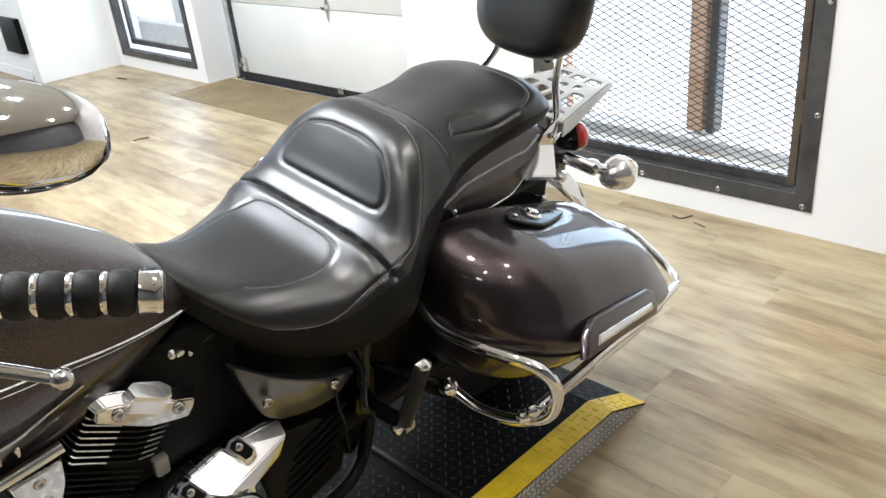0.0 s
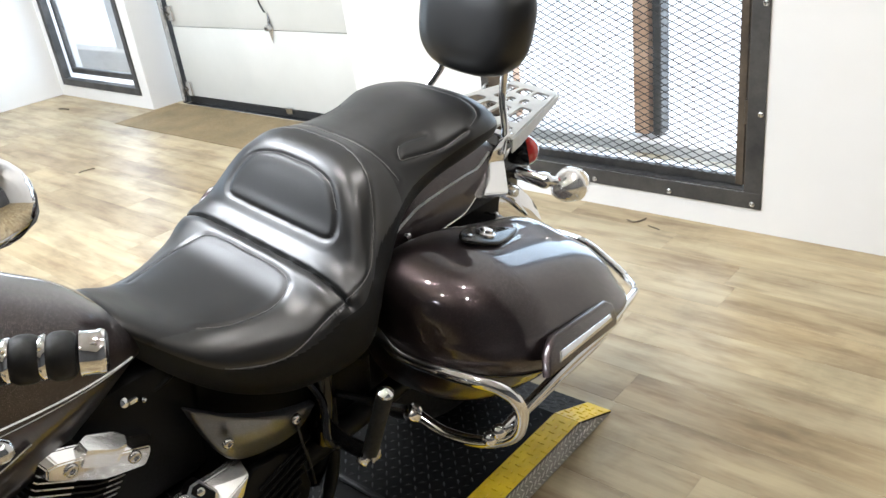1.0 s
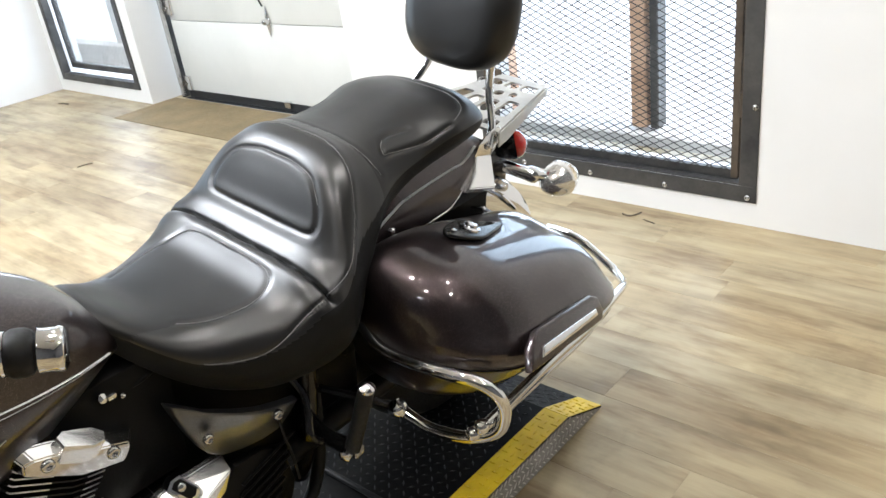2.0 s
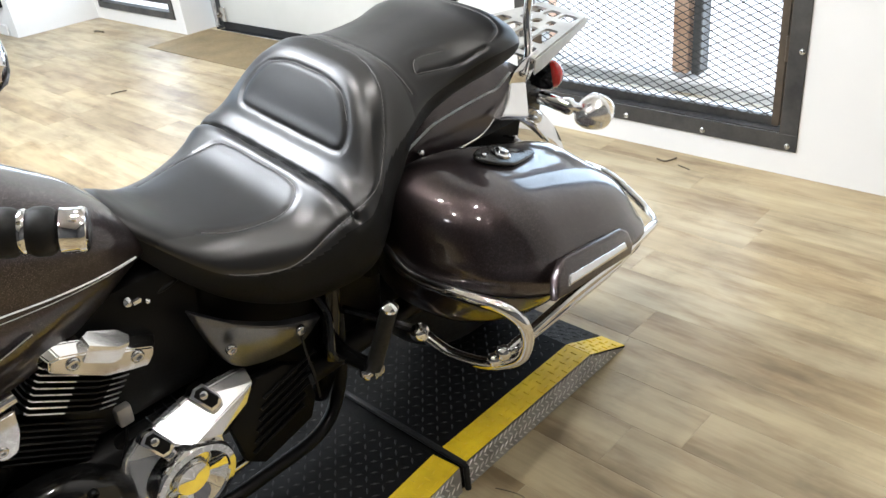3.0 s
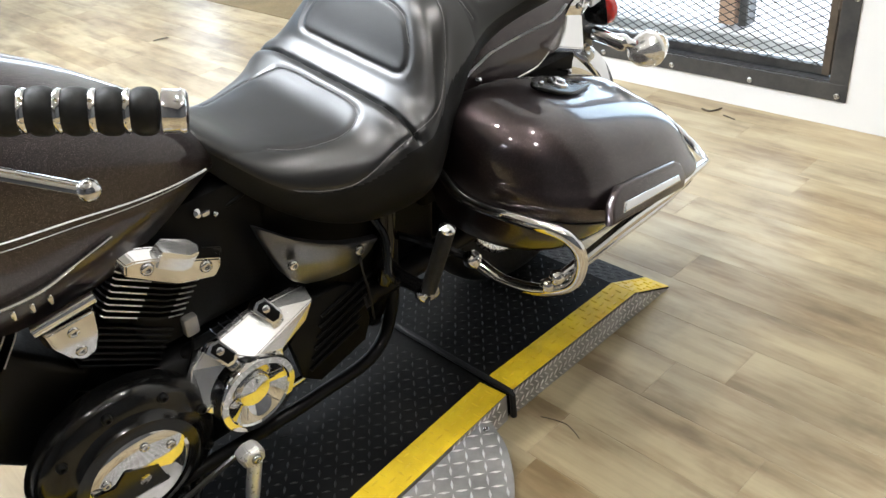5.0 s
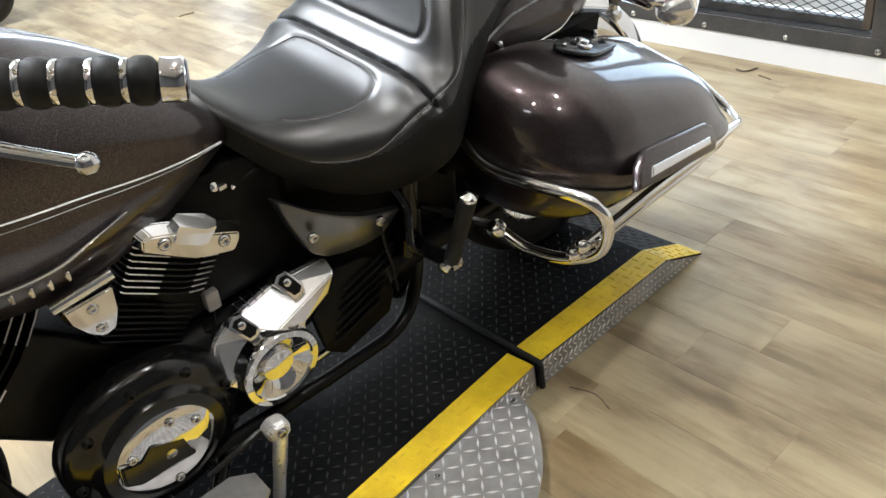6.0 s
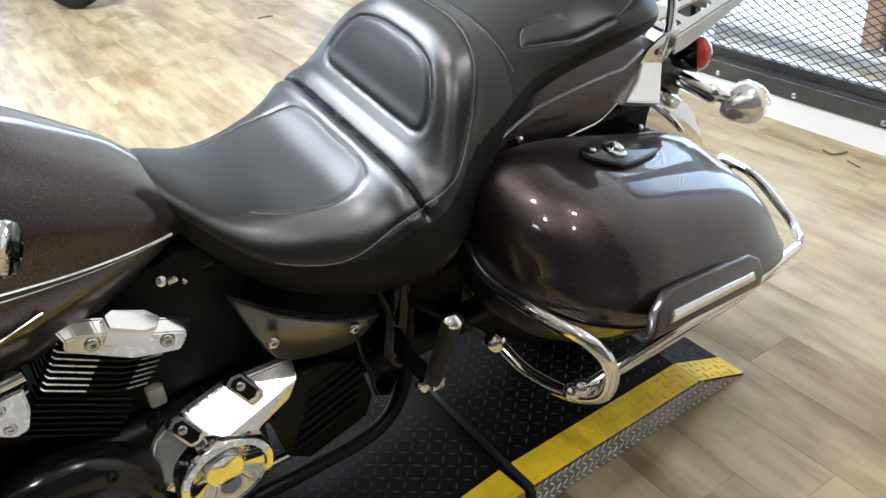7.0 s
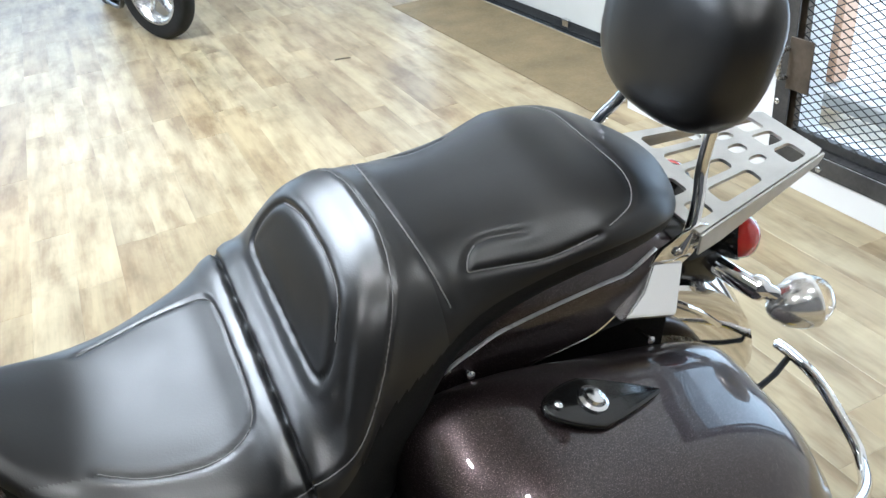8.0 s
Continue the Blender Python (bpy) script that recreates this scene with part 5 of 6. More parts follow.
def build_engine():
    eng = part("engine", span(-0.13, 0.125, -0.86, -0.40, 0.13, 0.40, 0.05, 4), BLACK_ENGINE, bike, "black V-twin engine with chrome covers")
    # rear cylinder
    up = Vector((0, 0.57, 0.82)).normalized()
    side = Vector((0, 0.82, -0.57)).normalized()
    out = Vector((1, 0, 0))
    part("rear_cylinder", box(0, 0, 0, 0.15, 0.2, 0.3, 0.02, 3, Matrix(((side.x, out.x, up.x, -0.01), (side.y, out.y, up.y, -0.635), (side.z, out.z, up.z, 0.5), (0, 0, 0, 1)))), BLACK_ENGINE, eng, "black finned rear cylinder")
    fin_stack(eng, Vector((0.122, -0.635, 0.523)), up, out, side, 8, 0.0112, 0.178, 0.05, 0.008)
    for i in range(7):
        o = Vector((0.088, -0.655, 0.5)) - up * (0.012 * i)
        part("fin", box(0, 0, 0, 0.15, 0.03, 0.004, 0.001, 1, Matrix(((side.x, out.x, up.x, o.x), (side.y, out.y, up.y, o.y), (side.z, out.z, up.z, o.z), (0, 0, 0, 1)))), BLACK_ENGINE, eng, "black cooling fin", False)
    head = [(-0.668, 0.650), (-0.663, 0.672), (-0.645, 0.671), (-0.615, 0.66), (-0.598, 0.652), (-0.536, 0.616), (-0.518, 0.608), (-0.485, 0.592), (-0.488, 0.575), (-0.503, 0.556), (-0.548, 0.570), (-0.577, 0.580), (-0.615, 0.608)]
    part("head_cover", facets(head, 0.122, 0.142, 0.1, 0.86, (-0.004, -0.008)), CHROME, eng, "chrome cylinder head cover", False)
    # plug cap standing proud of the cover, over a dark slot
    rim = [(0.15, -0.597, 0.657), (0.15, -0.554, 0.627), (0.148, -0.537, 0.624), (0.124, -0.526, 0.619), (0.124, -0.543, 0.641), (0.124, -0.586, 0.664), (0.128, -0.597, 0.662)]
    mid = sum((Vector(p) for p in rim), Vector()) / len(rim)
    rows = [[Vector(p) * k + mid * (1 - k) + up * h for p in rim] for k, h in ((0.9, -0.03), (0.97, -0.01), (1.0, -0.003), (0.96, 0.0))]
    part("cap", rings(rows), SATIN_CHROME, eng, "chrome plug cap", True, 25)
    part("slot", box(0, 0, 0, 0.058, 0.02, 0.012, 0.003, 1, Matrix(((side.x, out.x, up.x, 0.136), (side.y, out.y, up.y, -0.576), (side.z, out.z, up.z, 0.626), (0, 0, 0, 1)))), BLACK_ENGINE, eng, "dark slot")
    bolts([(0.138, -0.624, 0.634), (0.138, -0.529, 0.586)], (1, 0, 0), 0.0115, 0.009, CHROME_WORN, eng)
    part("sensor", box(0.105, -0.565, 0.452, 0.02, 0.028, 0.042, 0.006, 2), PLATE_BARE, eng, "grey sensor block")
    part("sensor_wire", tube(smooth_path([(0.11, -0.567, 0.435), (0.12, -0.58, 0.4), (0.12, -0.6, 0.36)], 5), 0.003, 6), BLACK_PLASTIC, eng, "thin black lead")
    # front cylinder
    up2 = Vector((0, -0.69, 0.72)).normalized()
    side2 = Vector((0, 0.72, 0.69)).normalized()
    part("front_cylinder", box(0, 0, 0, 0.2, 0.2, 0.28, 0.02, 3, Matrix(((side2.x, out.x, up2.x, -0.01), (side2.y, out.y, up2.y, -0.9), (side2.z, out.z, up2.z, 0.48), (0, 0, 0, 1)))), BLACK_ENGINE, eng, "black finned front cylinder")
    fin_stack(eng, Vector((0.112, -0.888, 0.52)), up2, out, side2, 6, 0.017, 0.2, 0.05, 0.0)
    # shield-shaped chrome cover between the cylinders, with a rolled lip
    part("coil_cover", facets([(-0.803, 0.615), (-0.798, 0.582), (-0.777, 0.547), (-0.756, 0.53), (-0.734, 0.535), (-0.72, 0.572), (-0.716, 0.622)], 0.138, 0.156, 0.08, 0.84, (0, 0.004)), CHROME, eng, "chrome shield-shaped cover", False)
    part("cover_lip", tube([(0.144, -0.808, 0.622), (0.148, -0.77, 0.63), (0.148, -0.714, 0.636)], 0.0105, 12), CHROME, eng, "rolled chrome lip")
    bolts([(0.152, -0.759, 0.598), (0.152, -0.757, 0.559)], (1, 0, 0), 0.0095, 0.007, CHROME_WORN, eng)
    # crankcase side cover with its chrome plate
    cx, cy, cz = 0.12, -0.745, 0.278
    part("crankcase_cover", lathe([(0, 0.165), (0.035, 0.163), (0.05, 0.15), (0.056, 0.128), (0.06, 0.12), (0.072, 0.112), (0.075, 0.1)], (cx, cy, cz), (1, 0.0, 0.0), 48), GLOSS_BLACK, eng, "gloss black round crankcase cover")
    part("crankcase_plate", lathe([(0.06, 0.099), (0.068, 0.098), (0.076, 0.09), (0.082, 0.072), (0.085, 0.04), (0.086, 0.01)], (cx, cy, cz), (1, 0, 0), 48), CHROME, eng, "domed round chrome plate")
    emblem = [(-0.832, 0.268), (-0.828, 0.312), (-0.796, 0.303), (-0.772, 0.326), (-0.714, 0.297), (-0.703, 0.243), (-0.807, 0.25)]
    part("emblem_rim", facets([(y * 1.03 + 0.0228, z * 1.06 - 0.017) for y, z in emblem], cx + 0.08, cx + 0.083, cx + 0.05, 0.95), CHROME, eng, "chrome emblem rim", False)
    part("insert", facets([(y, z) for y, z in emblem], cx + 0.084, cx + 0.086, cx + 0.05, 0.95), GLOSS_BLACK, eng, "black emblem inset", False)
    bolts([(cx + 0.048, cy + 0.142 * math.cos(a), cz + 0.142 * math.sin(a)) for a in (0.3, 1.0, 1.7, 2.4, 3.1, 3.8, 4.5, 5.2, 5.9)], (1, 0, 0), 0.009, 0.012, BLACK_ENGINE, eng)
    bolts([(cx + 0.078, cy + 0.07 * math.cos(a), cz + 0.07 * math.sin(a)) for a in (0.6, 1.35, 2.6, 4.7)], (1, 0, 0), 0.009, 0.009, CHROME_WORN, eng)
    # chrome belt pulley cover
    top = {"tip": (0.155, -0.353, 0.448), "a": (0.13, -0.465, 0.43), "b": (0.13, -0.562, 0.4), "c": (0.135, -0.593, 0.38), "d": (0.145, -0.612, 0.343), "e": (0.178, -0.605, 0.312),
           "f": (0.184, -0.575, 0.28), "g": (0.184, -0.5, 0.26), "h": (0.186, -0.434, 0.29), "i": (0.194, -0.442, 0.368), "ridge": (0.194, -0.5, 0.388), "mid": (0.187, -0.36, 0.437), "low": (0.186, -0.378, 0.396)}
    bm = bmesh.new()
    front = {k: bm.verts.new(v) for k, v in top.items()}
    rear = {k: bm.verts.new((v[0] - 0.016, v[1], v[2] - 0.004)) for k, v in top.items()}
    for loop in ("tip a b ridge mid", "b c d e ridge", "e f g h ridge", "h i ridge", "mid ridge i low"):
        bm.faces.new([front[k] for k in loop.split()])
    edge = "tip a b c d e f g h i low mid".split()
    for k, q in zip(edge, edge[1:] + edge[:1]):
        bm.faces.new((front[k], front[q], rear[q], rear[k]))
    bmesh.ops.recalc_face_normals(bm, faces=bm.faces)
    bmesh.ops.bevel(bm, geom=[e for e in bm.edges if any(v in front.values() for v in e.verts)], offset=0.0025, segments=2, affect="EDGES")
    pc = part("pulley_cover", bm, SATIN_CHROME, eng, "creased chrome belt pulley cover", False)
    for k in range(4):
        p = Vector((0.13, -0.53 + 0.017 * k, 0.412 + 0.0055 * k))
        part("cover_rib", box(p.x - 0.012, p.y, p.z, 0.03, 0.003, 0.012, 0.001, 1), CHROME_WORN, pc, "thin bright rib")
    part("pulley_case", span(0.07, 0.115, -0.6, -0.37, 0.26, 0.4, 0.02, 2), BLACK_ENGINE, eng, "black pulley case")
    part("spike", box(0.176, -0.412, 0.243, 0.01, 0.05, 0.016, 0.003, 2, pose(0, 0, 0)), CHROME, eng)
    o = (0.19, -0.511, 0.308)
    part("pulley_ring", lathe([(-0.02, 0.082), (0.012, 0.082), (0.017, 0.079), (0.018, 0.067), (0.015, 0.064)], o, (1, 0.03, 0.02), 48, caps=False), CHROME, eng, "chrome ring")
    part("pulley_bowl", lathe([(0.0145, 0.0645), (0.0, 0.034), (-0.001, 0.033), (0.003, 0.032), (0.004, 0.0004)], o, (1, 0.03, 0.02), 48, caps=False), CHROME, eng, "dished chrome disc")
    for k in range(5):
        a = 2 * math.pi * k / 5 + 0.35
        d = Vector((0, math.cos(a), math.sin(a)))
        c = Vector(o)
        part("vane", tube([c + d * 0.037 + Vector((0.003, 0, 0)), c + d * 0.062 + Vector((0.014, 0, 0))], 0.0013, 5), CHROME_WORN, eng)
    for p in ((0.166, -0.444, 0.447), (0.169, -0.547, 0.415)):
        m = Matrix(((0.3, 0, 0.8, p[0]), (0.6, 0.7, 0.1, p[1]), (-0.7, 0.6, 0.6, p[2]), (0, 0, 0, 1)))
        m = m.to_quaternion().to_matrix().to_4x4()
        m.translation = p
        part("lug", plate([(-0.026, -0.016), (0.022, -0.016), (0.028, -0.006), (0.028, 0.008), (0.02, 0.016), (-0.022, 0.016), (-0.03, 0.0)], 0.032, m @ Matrix.Translation((0, 0, -0.026)), 0.003), CHROME, eng)
        part("lug_recess", plate([(-0.02, -0.011), (0.018, -0.011), (0.023, 0.0), (0.018, 0.011), (-0.018, 0.011), (-0.024, 0.0)], 0.004, m @ Matrix.Translation((0, 0, 0.004)), 0.001), BLACK_ENGINE, eng, "dark bolt recess")
        part("bolt", lathe([(0, 0.0075), (0.005, 0.0075), (0.007, 0.004)], m @ Vector((-0.009, 0, 0.008)), m.to_3x3() @ Vector((0, 0, 1)), 12), CHROME_WORN, eng)
    part("lug_recess", box(0.19, -0.465, 0.366, 0.01, 0.018, 0.02, 0.002, 1), BLACK_ENGINE, eng, "dark bolt recess")
    # ribbed black guard beside the belt
    gm = Matrix(((0, 0, 1, 0.165), (1, 0, 0, 0), (0, 1, 0, 0), (0, 0, 0, 1)))
    part("belt_guard", plate([(-0.42, 0.36), (-0.40, 0.25), (-0.36, 0.215), (-0.24, 0.25), (-0.225, 0.30), (-0.245, 0.40), (-0.29, 0.43), (-0.35, 0.435)], 0.02, gm, 0.005), BLACK_PLASTIC, eng, "ribbed black plastic belt guard")
    for i in range(6):
        o = Vector((0.188, -0.385 + i * 0.008, 0.265 + i * 0.024))
        part("rib", tube([o, o + Vector((0, 0.125, 0.04))], 0.004, 6), BLACK_PLASTIC, eng)
    # side cover under the seat
    sc = [(-0.43, 0.614), (-0.423, 0.585), (-0.412, 0.545), (-0.398, 0.505), (-0.384, 0.482), (-0.362, 0.467), (-0.33, 0.461), (-0.29, 0.46), (-0.255, 0.466), (-0.228, 0.485), (-0.205, 0.509), (-0.235, 0.512), (-0.28, 0.522), (-0.322, 0.54), (-0.37, 0.567), (-0.41, 0.599)]
    bm = facets(sc, 0.0, 0.008, -0.014, 0.93, (0.002, 0.002))
    for v in bm.verts:
        v.co.x += 0.152 + 0.2 * (v.co.y + 0.43) - 0.12 * (v.co.z - 0.53)
    cover = part("side_cover", bm, PAINT_GREY, bike, "silver-grey metallic side cover with two bolts", True, 70)
    bolts([(0.178, -0.387, 0.531)], (1, 0, 0), 0.0105, 0.009, CHROME_WORN, cover)
    bolts([(0.204, -0.259, 0.510)], (1, 0, 0), 0.0105, 0.009, CHROME_WORN, cover)
    # fuel fittings between tank and seat
    ft = part("fuel_fitting", lathe([(0, 0.005), (0.006, 0.005), (0.007, 0.008), (0.012, 0.008), (0.014, 0.003)], (0.1, -0.511, 0.662), (1, 0.2, 0.5), 12), CHROME, eng, "small chrome fuel fitting")
    part("fitting", box(0.1, -0.492, 0.655, 0.012, 0.016, 0.01, 0.003, 2), CHROME_WORN, ft)
    part("fitting", lathe([(0, 0.003), (0.008, 0.005), (0.011, 0.002)], (0.1, -0.478, 0.646), (1, 0.3, 0.4), 10), CHROME, ft)
    part("hose", tube(smooth_path([(0.09, -0.5, 0.66), (0.09, -0.47, 0.645), (0.1, -0.43, 0.655), (0.08, -0.38, 0.66)], 6), 0.005, 10), BLACK_PLASTIC, ft, "black rubber hose")
    # frame, swing arm, stand, shift lever and pegs
    fr = part("frame", tube(smooth_path([(0.13, -1.0, 0.5), (0.14, -0.97, 0.3), (0.15, -0.88, 0.18), (0.165, -0.6, 0.165), (0.168, -0.35, 0.16), (0.16, -0.2, 0.165), (0.13, -0.12, 0.24), (0.11, -0.1, 0.4)], 6), 0.0145, 12), BLACK_ENGINE, bike, "black tubular frame")
    part("frame_tube", tube(smooth_path([(-0.13, -1.0, 0.5), (-0.14, -0.97, 0.3), (-0.15, -0.88, 0.18), (-0.165, -0.6, 0.165), (-0.168, -0.35, 0.16), (-0.16, -0.2, 0.165), (-0.13, -0.12, 0.24), (-0.11, -0.1, 0.4)], 6), 0.0145, 12), BLACK_ENGINE, fr)
    part("frame_tube", tube(smooth_path([(0.1, -0.16, 0.2), (0.125, -0.14, 0.33), (0.12, -0.12, 0.5), (0.1, -0.1, 0.62)], 6), 0.024, 12), GLOSS_BLACK, fr)
    part("swing_arm", tube([(0.12, -0.2, 0.30), (0.13, 0.2, 0.32), (0.13, 0.42, 0.33)], 0.028, 12), BLACK_ENGINE, fr, "black swing arm")
    part("swing_arm", tube([(-0.12, -0.2, 0.30), (-0.13, 0.2, 0.32), (-0.13, 0.42, 0.33)], 0.028, 12), BLACK_ENGINE, fr, "black swing arm")
    # added filler: a black block in place of the shade between tank and seat
    part("tank_gap_block", span(-0.1, 0.1, -0.66, -0.36, 0.42, 0.69, 0.02, 2), BLACK_PLASTIC, fr, "added black block that keeps the gap under the tank dark")
    part("inner_fender", span(-0.1, 0.1, -0.42, 0.05, 0.25, 0.66, 0.03, 3), BLACK_PLASTIC, fr, "black plastic inner fender and battery box")
    part("shock", tube([(0.135, -0.02, 0.56), (0.14, 0.25, 0.36)], 0.028, 12), BLACK_ENGINE, fr)
    part("wire", tube(smooth_path([(0.2, -0.255, 0.5), (0.205, -0.25, 0.44), (0.2, -0.235, 0.38), (0.19, -0.22, 0.3)], 6), 0.003, 6), RUBBER, fr, "thin black cable")
    peg = part("passenger_peg", tube([(0.302, -0.172, 0.418), (0.315, -0.165, 0.48), (0.333, -0.155, 0.57)], 0.0155, 14), RUBBER, bike, "folded black rubber passenger peg")
    part("peg_cap", lathe([(0, 0.0155), (0.006, 0.016), (0.011, 0.011), (0.013, 0.004)], (0.333, -0.155, 0.57), (0.15, 0.08, 1), 14), CHROME, peg, "chrome peg cap")
    part("peg_base", box(0.305, -0.168, 0.415, 0.024, 0.026, 0.024, 0.005, 2), CHROME_WORN, peg, "bright peg base")
    part("peg_bracket", tube(smooth_path([(0.16, -0.16, 0.40), (0.22, -0.17, 0.40), (0.29, -0.17, 0.412)], 5), 0.016, 10), GLOSS_BLACK, peg, "black peg bracket")
    part("peg_pin", lathe([(0, 0.012), (0.012, 0.012), (0.016, 0.006)], (0.3, -0.185, 0.415), (0.3, -1, 0), 12), CHROME, peg)
    part("bracket_arm", tube(smooth_path([(0.15, -0.2, 0.55), (0.2, -0.19, 0.5), (0.235, -0.215, 0.445), (0.245, -0.2, 0.42)], 5), 0.008, 8), GLOSS_BLACK, peg)
    part("guard_stay", tube(smooth_path([(0.13, -0.1, 0.42), (0.2, -0.06, 0.41), (0.275, -0.013, 0.392)], 5), 0.009, 8), GLOSS_BLACK, peg, "black guard stay")
    lev = part("shift_lever", tube(smooth_path([(0.236, -0.56, 0.19), (0.243, -0.58, 0.12), (0.25, -0.602, 0.037)], 5), [0.014] * 6 + [0.0125] * 5, 12), LEVER_ALLOY, bike, "polished alloy shift lever")
    part("pivot", facets([(-0.584, 0.186), (-0.588, 0.214), (-0.572, 0.226), (-0.55, 0.222), (-0.538, 0.206), (-0.54, 0.184)], 0.238, 0.246, 0.215, 0.8), LEVER_ALLOY, lev, "", False)
    bolts([(0.244, -0.562, 0.205)], (1, 0, 0), 0.0105, 0.01, CHROME_WORN, lev)
    part("lever_rod", tube([(0.2, -0.70, 0.16), (0.21, -0.58, 0.2)], 0.007, 8), GLOSS_BLACK, lev)
    fb = part("footboard", plate([(-0.16, -0.055), (0.12, -0.055), (0.16, -0.02), (0.16, 0.03), (0.12, 0.055), (-0.16, 0.055)], 0.014, Matrix.Translation((0.27, -0.79, 0.13)) @ pose(0, 0, 0, 0, 0, 90), 0.005), PLATE_BARE, bike, "bare metal footboard")
    st = part("side_stand", tube([(0.13, -0.62, 0.14), (0.24, -0.75, 0.05), (0.3, -0.82, -0.046)], 0.014, 10), GLOSS_BLACK, bike, "black side stand")
    part("stand_foot", box(0.3, -0.82, -0.044, 0.07, 0.05, 0.008, 0.003, 1, pose(0, 0, 0)), GLOSS_BLACK, st)
    return eng


build_engine()


# handlebar, grips, lever, mirrors
def build_bars():
    bar = part("handlebar", tube(smooth_path([(0.335, -0.905, 1.075), (0.24, -1.0, 1.08), (0.12, -1.06, 1.06), (0, -1.07, 1.05), (-0.12, -1.06, 1.06), (-0.24, -1.0, 1.08), (-0.335, -0.905, 1.075)], 7), 0.0127, 14), CHROME, bike, "chrome swept-back handlebar")
    for sg in (1, -1):
        end, inn = Vector((sg * 0.479, -0.664, 1.056)), Vector((sg * 0.36, -0.862, 1.083))
        d = (end - inn).normalized()
        ln = (end - inn).length
        prof = []
        segs = 7
        seg = (ln - 0.022) / segs
        for i in range(segs):
            h = i * seg
            prof += [(h + 0.0025, 0.0185), (h + 0.005, 0.0212), (h + seg * 0.3, 0.0232), (h + seg * 0.5, 0.0236), (h + seg * 0.7, 0.0232), (h + seg - 0.005, 0.0212), (h + seg - 0.0025, 0.0185)]
        grip = part("grip", lathe(prof, inn, d, 24), RUBBER, bike, "black rubber grip with chrome rings")
        for i in range(segs):
            o = inn + d * (i * seg)
            part("ring", lathe([(-0.0036, 0.0185), (-0.003, 0.0208), (-0.001, 0.0216), (0.001, 0.0216), (0.003, 0.0208), (0.0036, 0.0185)], o, d, 24), CHROME, grip, "chrome ring")
        part("end_cap", lathe([(0, 0.019), (0.001, 0.0218), (0.004, 0.0212), (0.016, 0.0214), (0.019, 0.0222), (0.023, 0.0205), (0.025, 0.0165), (0.0255, 0.004)], inn + d * (ln - 0.022), d, 24), CHROME, grip, "chrome end cap")
        # lever
        fwd = Vector((sg * 0.85, -0.5, -0.12)).normalized()
        a = inn + fwd * 0.03 - d * 0.03
        b = Vector((sg * 0.497, -0.779, 1.026))
        lv = part("hand_lever", tube(smooth_path([a, a + fwd * 0.03 + d * 0.02, (a + b) / 2 + fwd * 0.012, b], 6), [0.0095 - 0.0025 * i / 18 for i in range(19)], 10, squash=0.6), CHROME, bike, "polished hand lever")
        part("lever_ball", lathe([(-0.011, 0.003), (-0.007, 0.009), (0, 0.0115), (0.007, 0.009), (0.011, 0.003)], b, d, 14), CHROME_WORN, lv)
        part("perch", box(a.x, a.y, a.z, 0.04, 0.05, 0.03, 0.008, 2), CHROME, lv, "chrome lever perch")
        # mirror
        c = Vector((sg * 0.436, -0.767, 1.238))
        rows = []
        look_at = Vector((-sg * 0.7, 0.7, 0.05)).normalized()
        mx = Vector((0, 0, 1)).cross(look_at).normalized()
        mz = look_at.cross(mx)
        for dy, k in ((-0.05, 0.02), (-0.048, 0.3), (-0.04, 0.6), (-0.026, 0.84), (-0.008, 0.97), (0.006, 1.0), (0.014, 0.97), (0.014, 0.93), (0.008, 0.9)):
            row = []
            for j in range(32):
                t = 2 * math.pi * j / 32
                ca, sa = math.cos(t), math.sin(t)
                px = abs(ca) ** 0.8 * (1 if ca > 0 else -1) * 0.1 * k
                pz = abs(sa) ** 0.8 * (1 if sa > 0 else -1) * 0.047 * k
                row.append(c + look_at * dy + mx * px + mz * pz)
            rows.append(row)
        mir = part("mirror", rings(rows), CHROME, bike, "chrome mirror housing")
        part("mirror_stem", tube(smooth_path([c - look_at * 0.04 - Vector((sg * 0.02, 0, 0.02)), c - look_at * 0.09 + Vector((-sg * 0.06, -0.03, -0.08)), inn + Vector((-sg * 0.02, -0.04, 0.01))], 6), 0.007, 10), CHROME, mir, "chrome mirror stem")
    # fork
    for sg in (1, -1):
        part("fork_leg", tube([(sg * 0.1, -1.02, 1.0), (sg * 0.1, -1.28, 0.34)], [0.024, 0.03], 14), CHROME, bike, "chrome fork leg")
    part("fork_yoke", box(0, -1.03, 0.97, 0.28, 0.09, 0.05, 0.015, 2), GLOSS_BLACK, bike, "black fork yoke")
    part("steering_head", tube([(0, -1.0, 0.98), (0, -0.95, 0.7)], 0.04, 14), GLOSS_BLACK, bike, "black steering head")


build_bars()


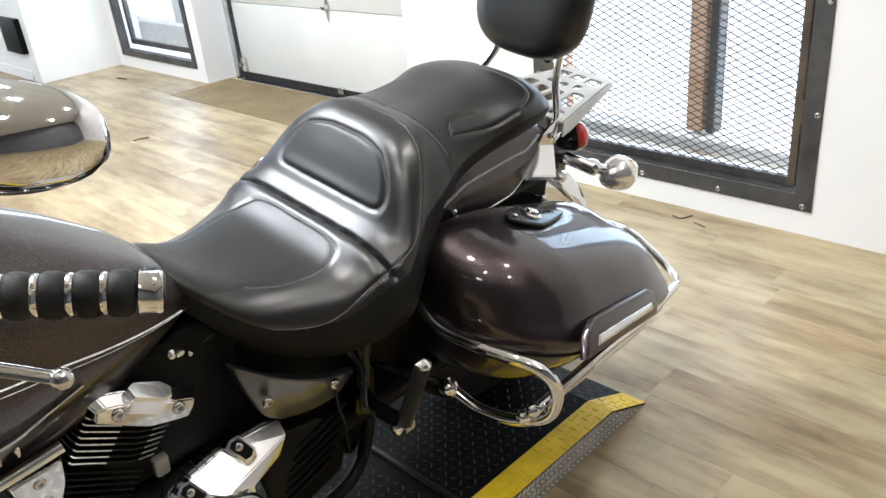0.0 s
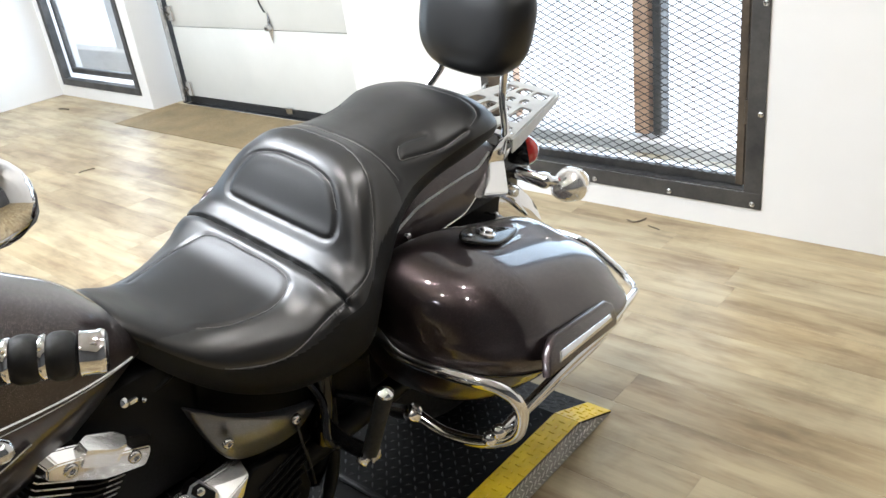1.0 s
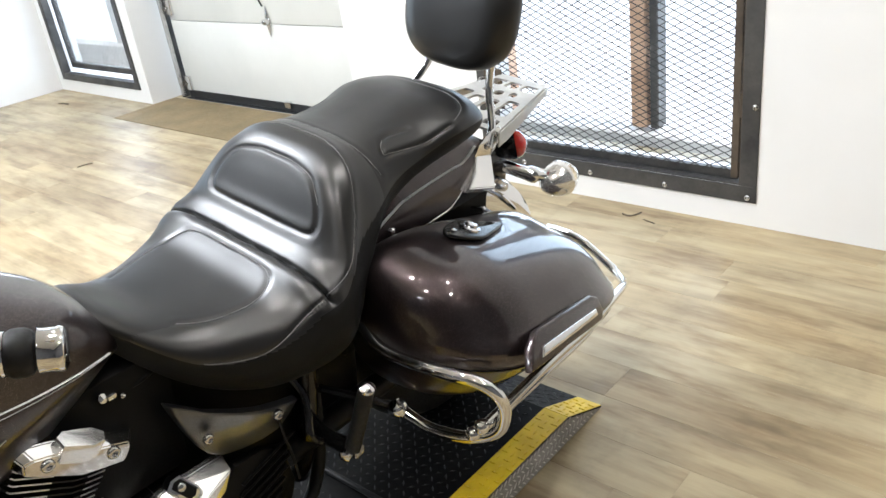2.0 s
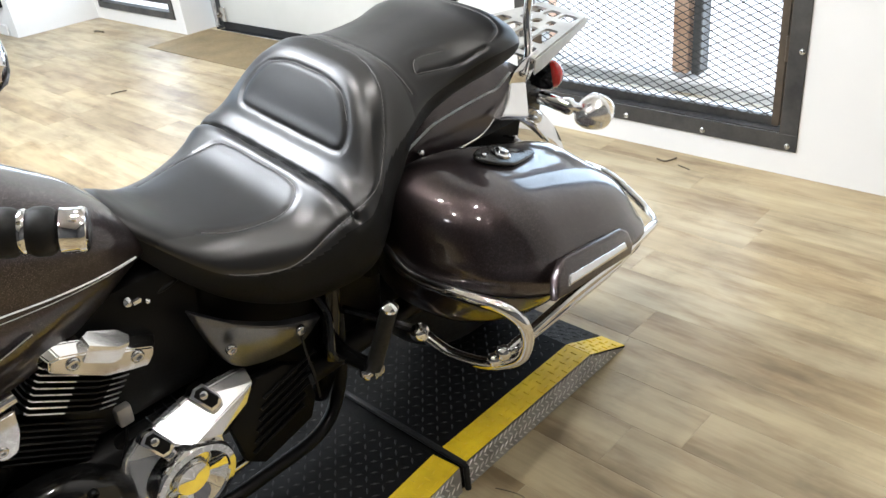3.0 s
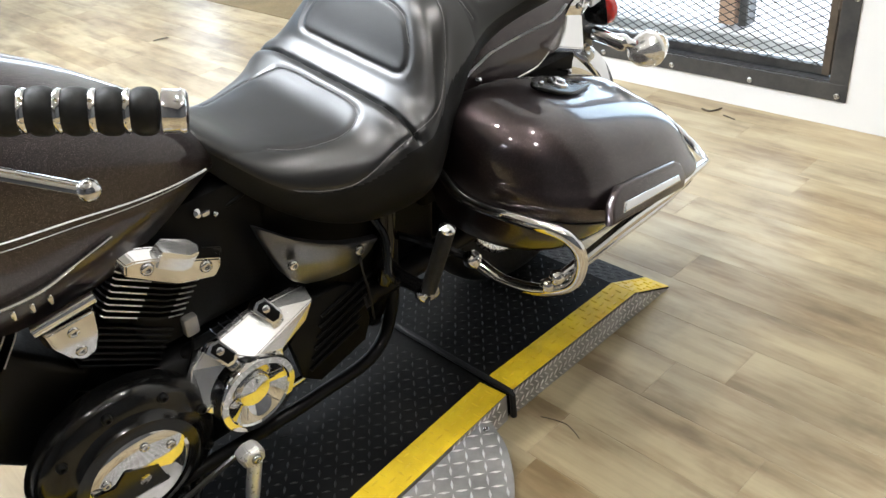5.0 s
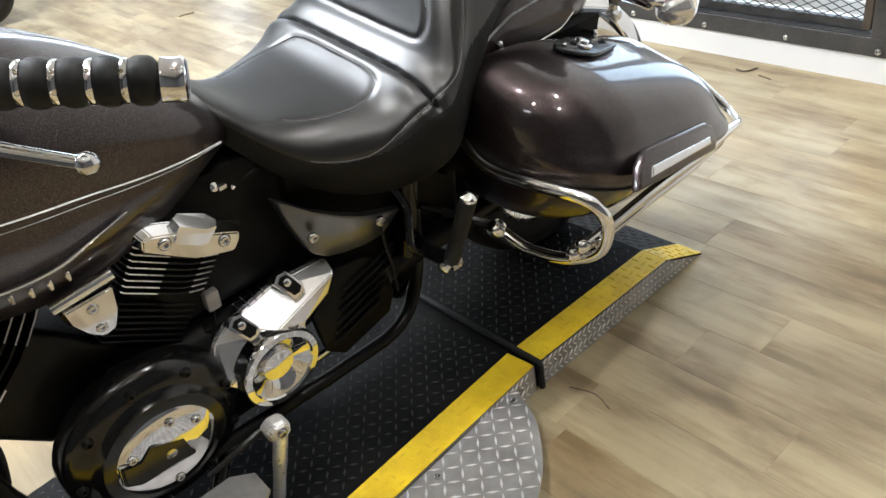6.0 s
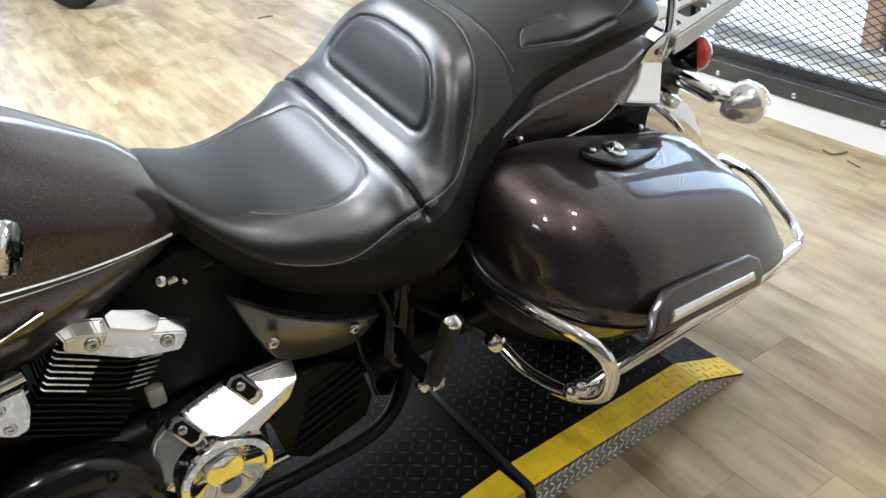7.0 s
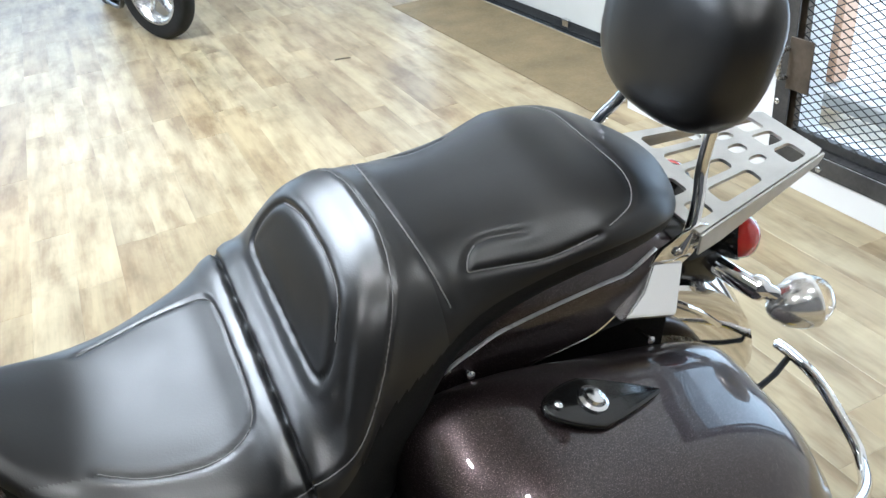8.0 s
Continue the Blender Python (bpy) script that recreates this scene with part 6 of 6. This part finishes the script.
# ---------------------------------------------------------------- second motorcycle, in the background
def parked_bike():
    m = Matrix.Translation((-4.87, 0.27, 0)) @ pose(0, 0, 0, 0, 0, 99)
    b = thing("parked_motorcycle", m, "second motorcycle parked across the room, black with a five-spoke front wheel", "motorcycle")
    turned = pose(0, 0, 0, 0, 0, 25)
    wheel("front_wheel", 0.0, 0.31, 0.12, b, "black front tyre on a five-spoke cast wheel").matrix_local = turned
    for sg in (1, -1):
        part("fork_leg", tube([(sg * 0.095, 0.0, 0.30), (sg * 0.095, 0.28, 0.95)], [0.027, 0.024], 14), CHROME_WORN, b, "bright fork leg").matrix_local = turned
    rows = []
    for k in range(15):
        a = radians(20 + 110 * k / 14)
        rows.append([Vector((x, 0.34 * math.cos(a), 0.31 + (0.335 - dr) * math.sin(a))) for x, dr in ((-0.08, 0.05), (-0.07, 0.01), (0, 0), (0.07, 0.01), (0.08, 0.05))])
    part("front_fender", rings(rows, closed=False), GLOSS_BLACK, b, "gloss black front fender").matrix_local = turned
    part("engine", span(-0.14, 0.14, 0.5, 0.95, 0.16, 0.62, 0.05, 3), BLACK_ENGINE, b, "black engine")
    part("engine_cover", lathe([(0, 0.11), (0.04, 0.105), (0.05, 0.08), (0.052, 0.01)], (0.13, 0.68, 0.34), (1, 0, 0), 28), CHROME_WORN, b, "bright engine cover")
    part("engine_cover", lathe([(0, 0.11), (0.04, 0.105), (0.05, 0.08), (0.052, 0.01)], (-0.13, 0.68, 0.34), (-1, 0, 0), 28), CHROME_WORN, b, "bright engine cover")
    for sg in (1, -1):
        part("down_tube", tube(smooth_path([(sg * 0.05, 0.3, 0.85), (sg * 0.1, 0.42, 0.4), (sg * 0.13, 0.55, 0.16), (sg * 0.14, 0.95, 0.14)], 5), 0.018, 10), GLOSS_BLACK, b)
        part("peg", tube([(sg * 0.15, 0.5, 0.3), (sg * 0.3, 0.52, 0.3)], 0.017, 10), CHROME_WORN, b, "metal foot peg")
        part("exhaust", tube(smooth_path([(sg * 0.12, 0.5, 0.5), (sg * 0.17, 0.42, 0.35), (sg * 0.18, 0.6, 0.2), (sg * 0.18, 1.2, 0.2)], 6), 0.024, 12), CHROME, b, "chrome exhaust pipe") if sg > 0 else None
    part("fuel_tank", span(-0.12, 0.12, 0.4, 0.9, 0.72, 0.95, 0.07, 4), GLOSS_BLACK, b, "black fuel tank")
    wheel("rear_wheel", 1.5, 0.31, 0.15, b, "black rear tyre on a cast wheel")
    part("swing_arm", tube([(0.1, 0.9, 0.32), (0.11, 1.5, 0.31)], 0.025, 10), BLACK_ENGINE, b)
    part("swing_arm", tube([(-0.1, 0.9, 0.32), (-0.11, 1.5, 0.31)], 0.025, 10), BLACK_ENGINE, b)
    part("seat", span(-0.13, 0.13, 0.88, 1.6, 0.66, 0.76, 0.04, 3), VINYL, b, "black seat")


parked_bike()


# ---------------------------------------------------------------- scraps and scuffs on the floor
SCUFF = surface("dark_floor_scuff", (0.07, 0.055, 0.038), (0.12, 0.095, 0.065), (0.5, 0.7), 0, 30, 90, 0.1)


def scrap(points, r, label, squash=1.0, name="scrap"):
    ob = part(name, tube(smooth_path(points, 6), r, 7, squash=squash), SCUFF, None, "")
    tagged(ob, label, name)


scrap([(-0.268, 1.79, 0.003), (-0.235, 1.782, 0.003), (-0.215, 1.8, 0.004), (-0.203, 1.828, 0.006)], 0.0034, "curled dark scrap lying on the plank floor")
scrap([(-0.167, 1.777, 0.002), (-0.132, 1.766, 0.003), (-0.11, 1.761, 0.002)], 0.0026, "short dark scrap lying on the plank floor")
scrap([(-3.54, 1.03, 0.004), (-3.53, 1.07, 0.006), (-3.515, 1.12, 0.004)], 0.0035, "small dark scrap lying on the plank floor")
scrap([(-5.4, 1.8, 0.005), (-5.34, 1.81, 0.008), (-5.28, 1.82, 0.005)], 0.006, "small black scrap lying near the far wall")
# a crack in the floor, drawn as a thin raised dark line
scrap([(0.357, 0.042, 0.0006), (0.385, 0.053, 0.0007), (0.415, 0.06, 0.0007), (0.44, 0.055, 0.0007), (0.466, 0.044, 0.0006)], 0.0013, "thin dark line of a floor crack beside the lift", 1.0, "wire")


# ---------------------------------------------------------------- floor of vinyl planks
floor = part("floor", span(-9.7, 4.4, -5.4, 2.55, -0.06, -0.004), PLANK, None, "", False)
tagged(floor, "worn oak-look vinyl plank floor", "floor", "", "structure")
PW, PL = 0.152, 1.22


def plank_bm(x0, x1, y0, y1, bm=None):
    bm = bm or bmesh.new()
    e = 0.0012
    lo = [bm.verts.new((x, y, -0.004)) for x, y in ((x0, y0), (x1, y0), (x1, y1), (x0, y1))]
    mid = [bm.verts.new((x, y, -0.0008)) for x, y in ((x0, y0), (x1, y0), (x1, y1), (x0, y1))]
    hi = [bm.verts.new((x, y, 0)) for x, y in ((x0 + e, y0 + e), (x1 - e, y0 + e), (x1 - e, y1 - e), (x0 + e, y1 - e))]
    for a, b in ((lo, mid), (mid, hi)):
        for k in range(4):
            bm.faces.new((a[k], a[(k + 1) % 4], b[(k + 1) % 4], b[k]))
    bm.faces.new(hi)
    return bm


plank_mesh = None
rest = bmesh.new()
y = -5.38
while y < 2.4:
    x = -9.68 - random.uniform(0, PL)
    while x < 4.3:
        a, b = max(x, -9.68), min(x + PL, 4.38)
        full = b - a > PL - 1e-6
        near = full and -6.6 < x < 1.9 and -1.1 < y < 2.4
        if near:
            if plank_mesh is None:
                ob = part("plank", plank_bm(-PL / 2, PL / 2, -PW / 2, PW / 2), PLANK, floor, "", False)
                plank_mesh = ob.data
            else:
                ob = new("plank", plank_mesh)
                ob.parent = floor
            ob.matrix_local = pose((a + b) / 2, y + PW / 2, 0, 0, 0, random.choice((0, 180)))
        elif b - a > 0.02:
            plank_bm(a, b, y, y + PW, rest)
        x += PL
    y += PW
tagged(part("plank_rest", rest, PLANK, floor, "vinyl planks further off", False), kind="stuff")
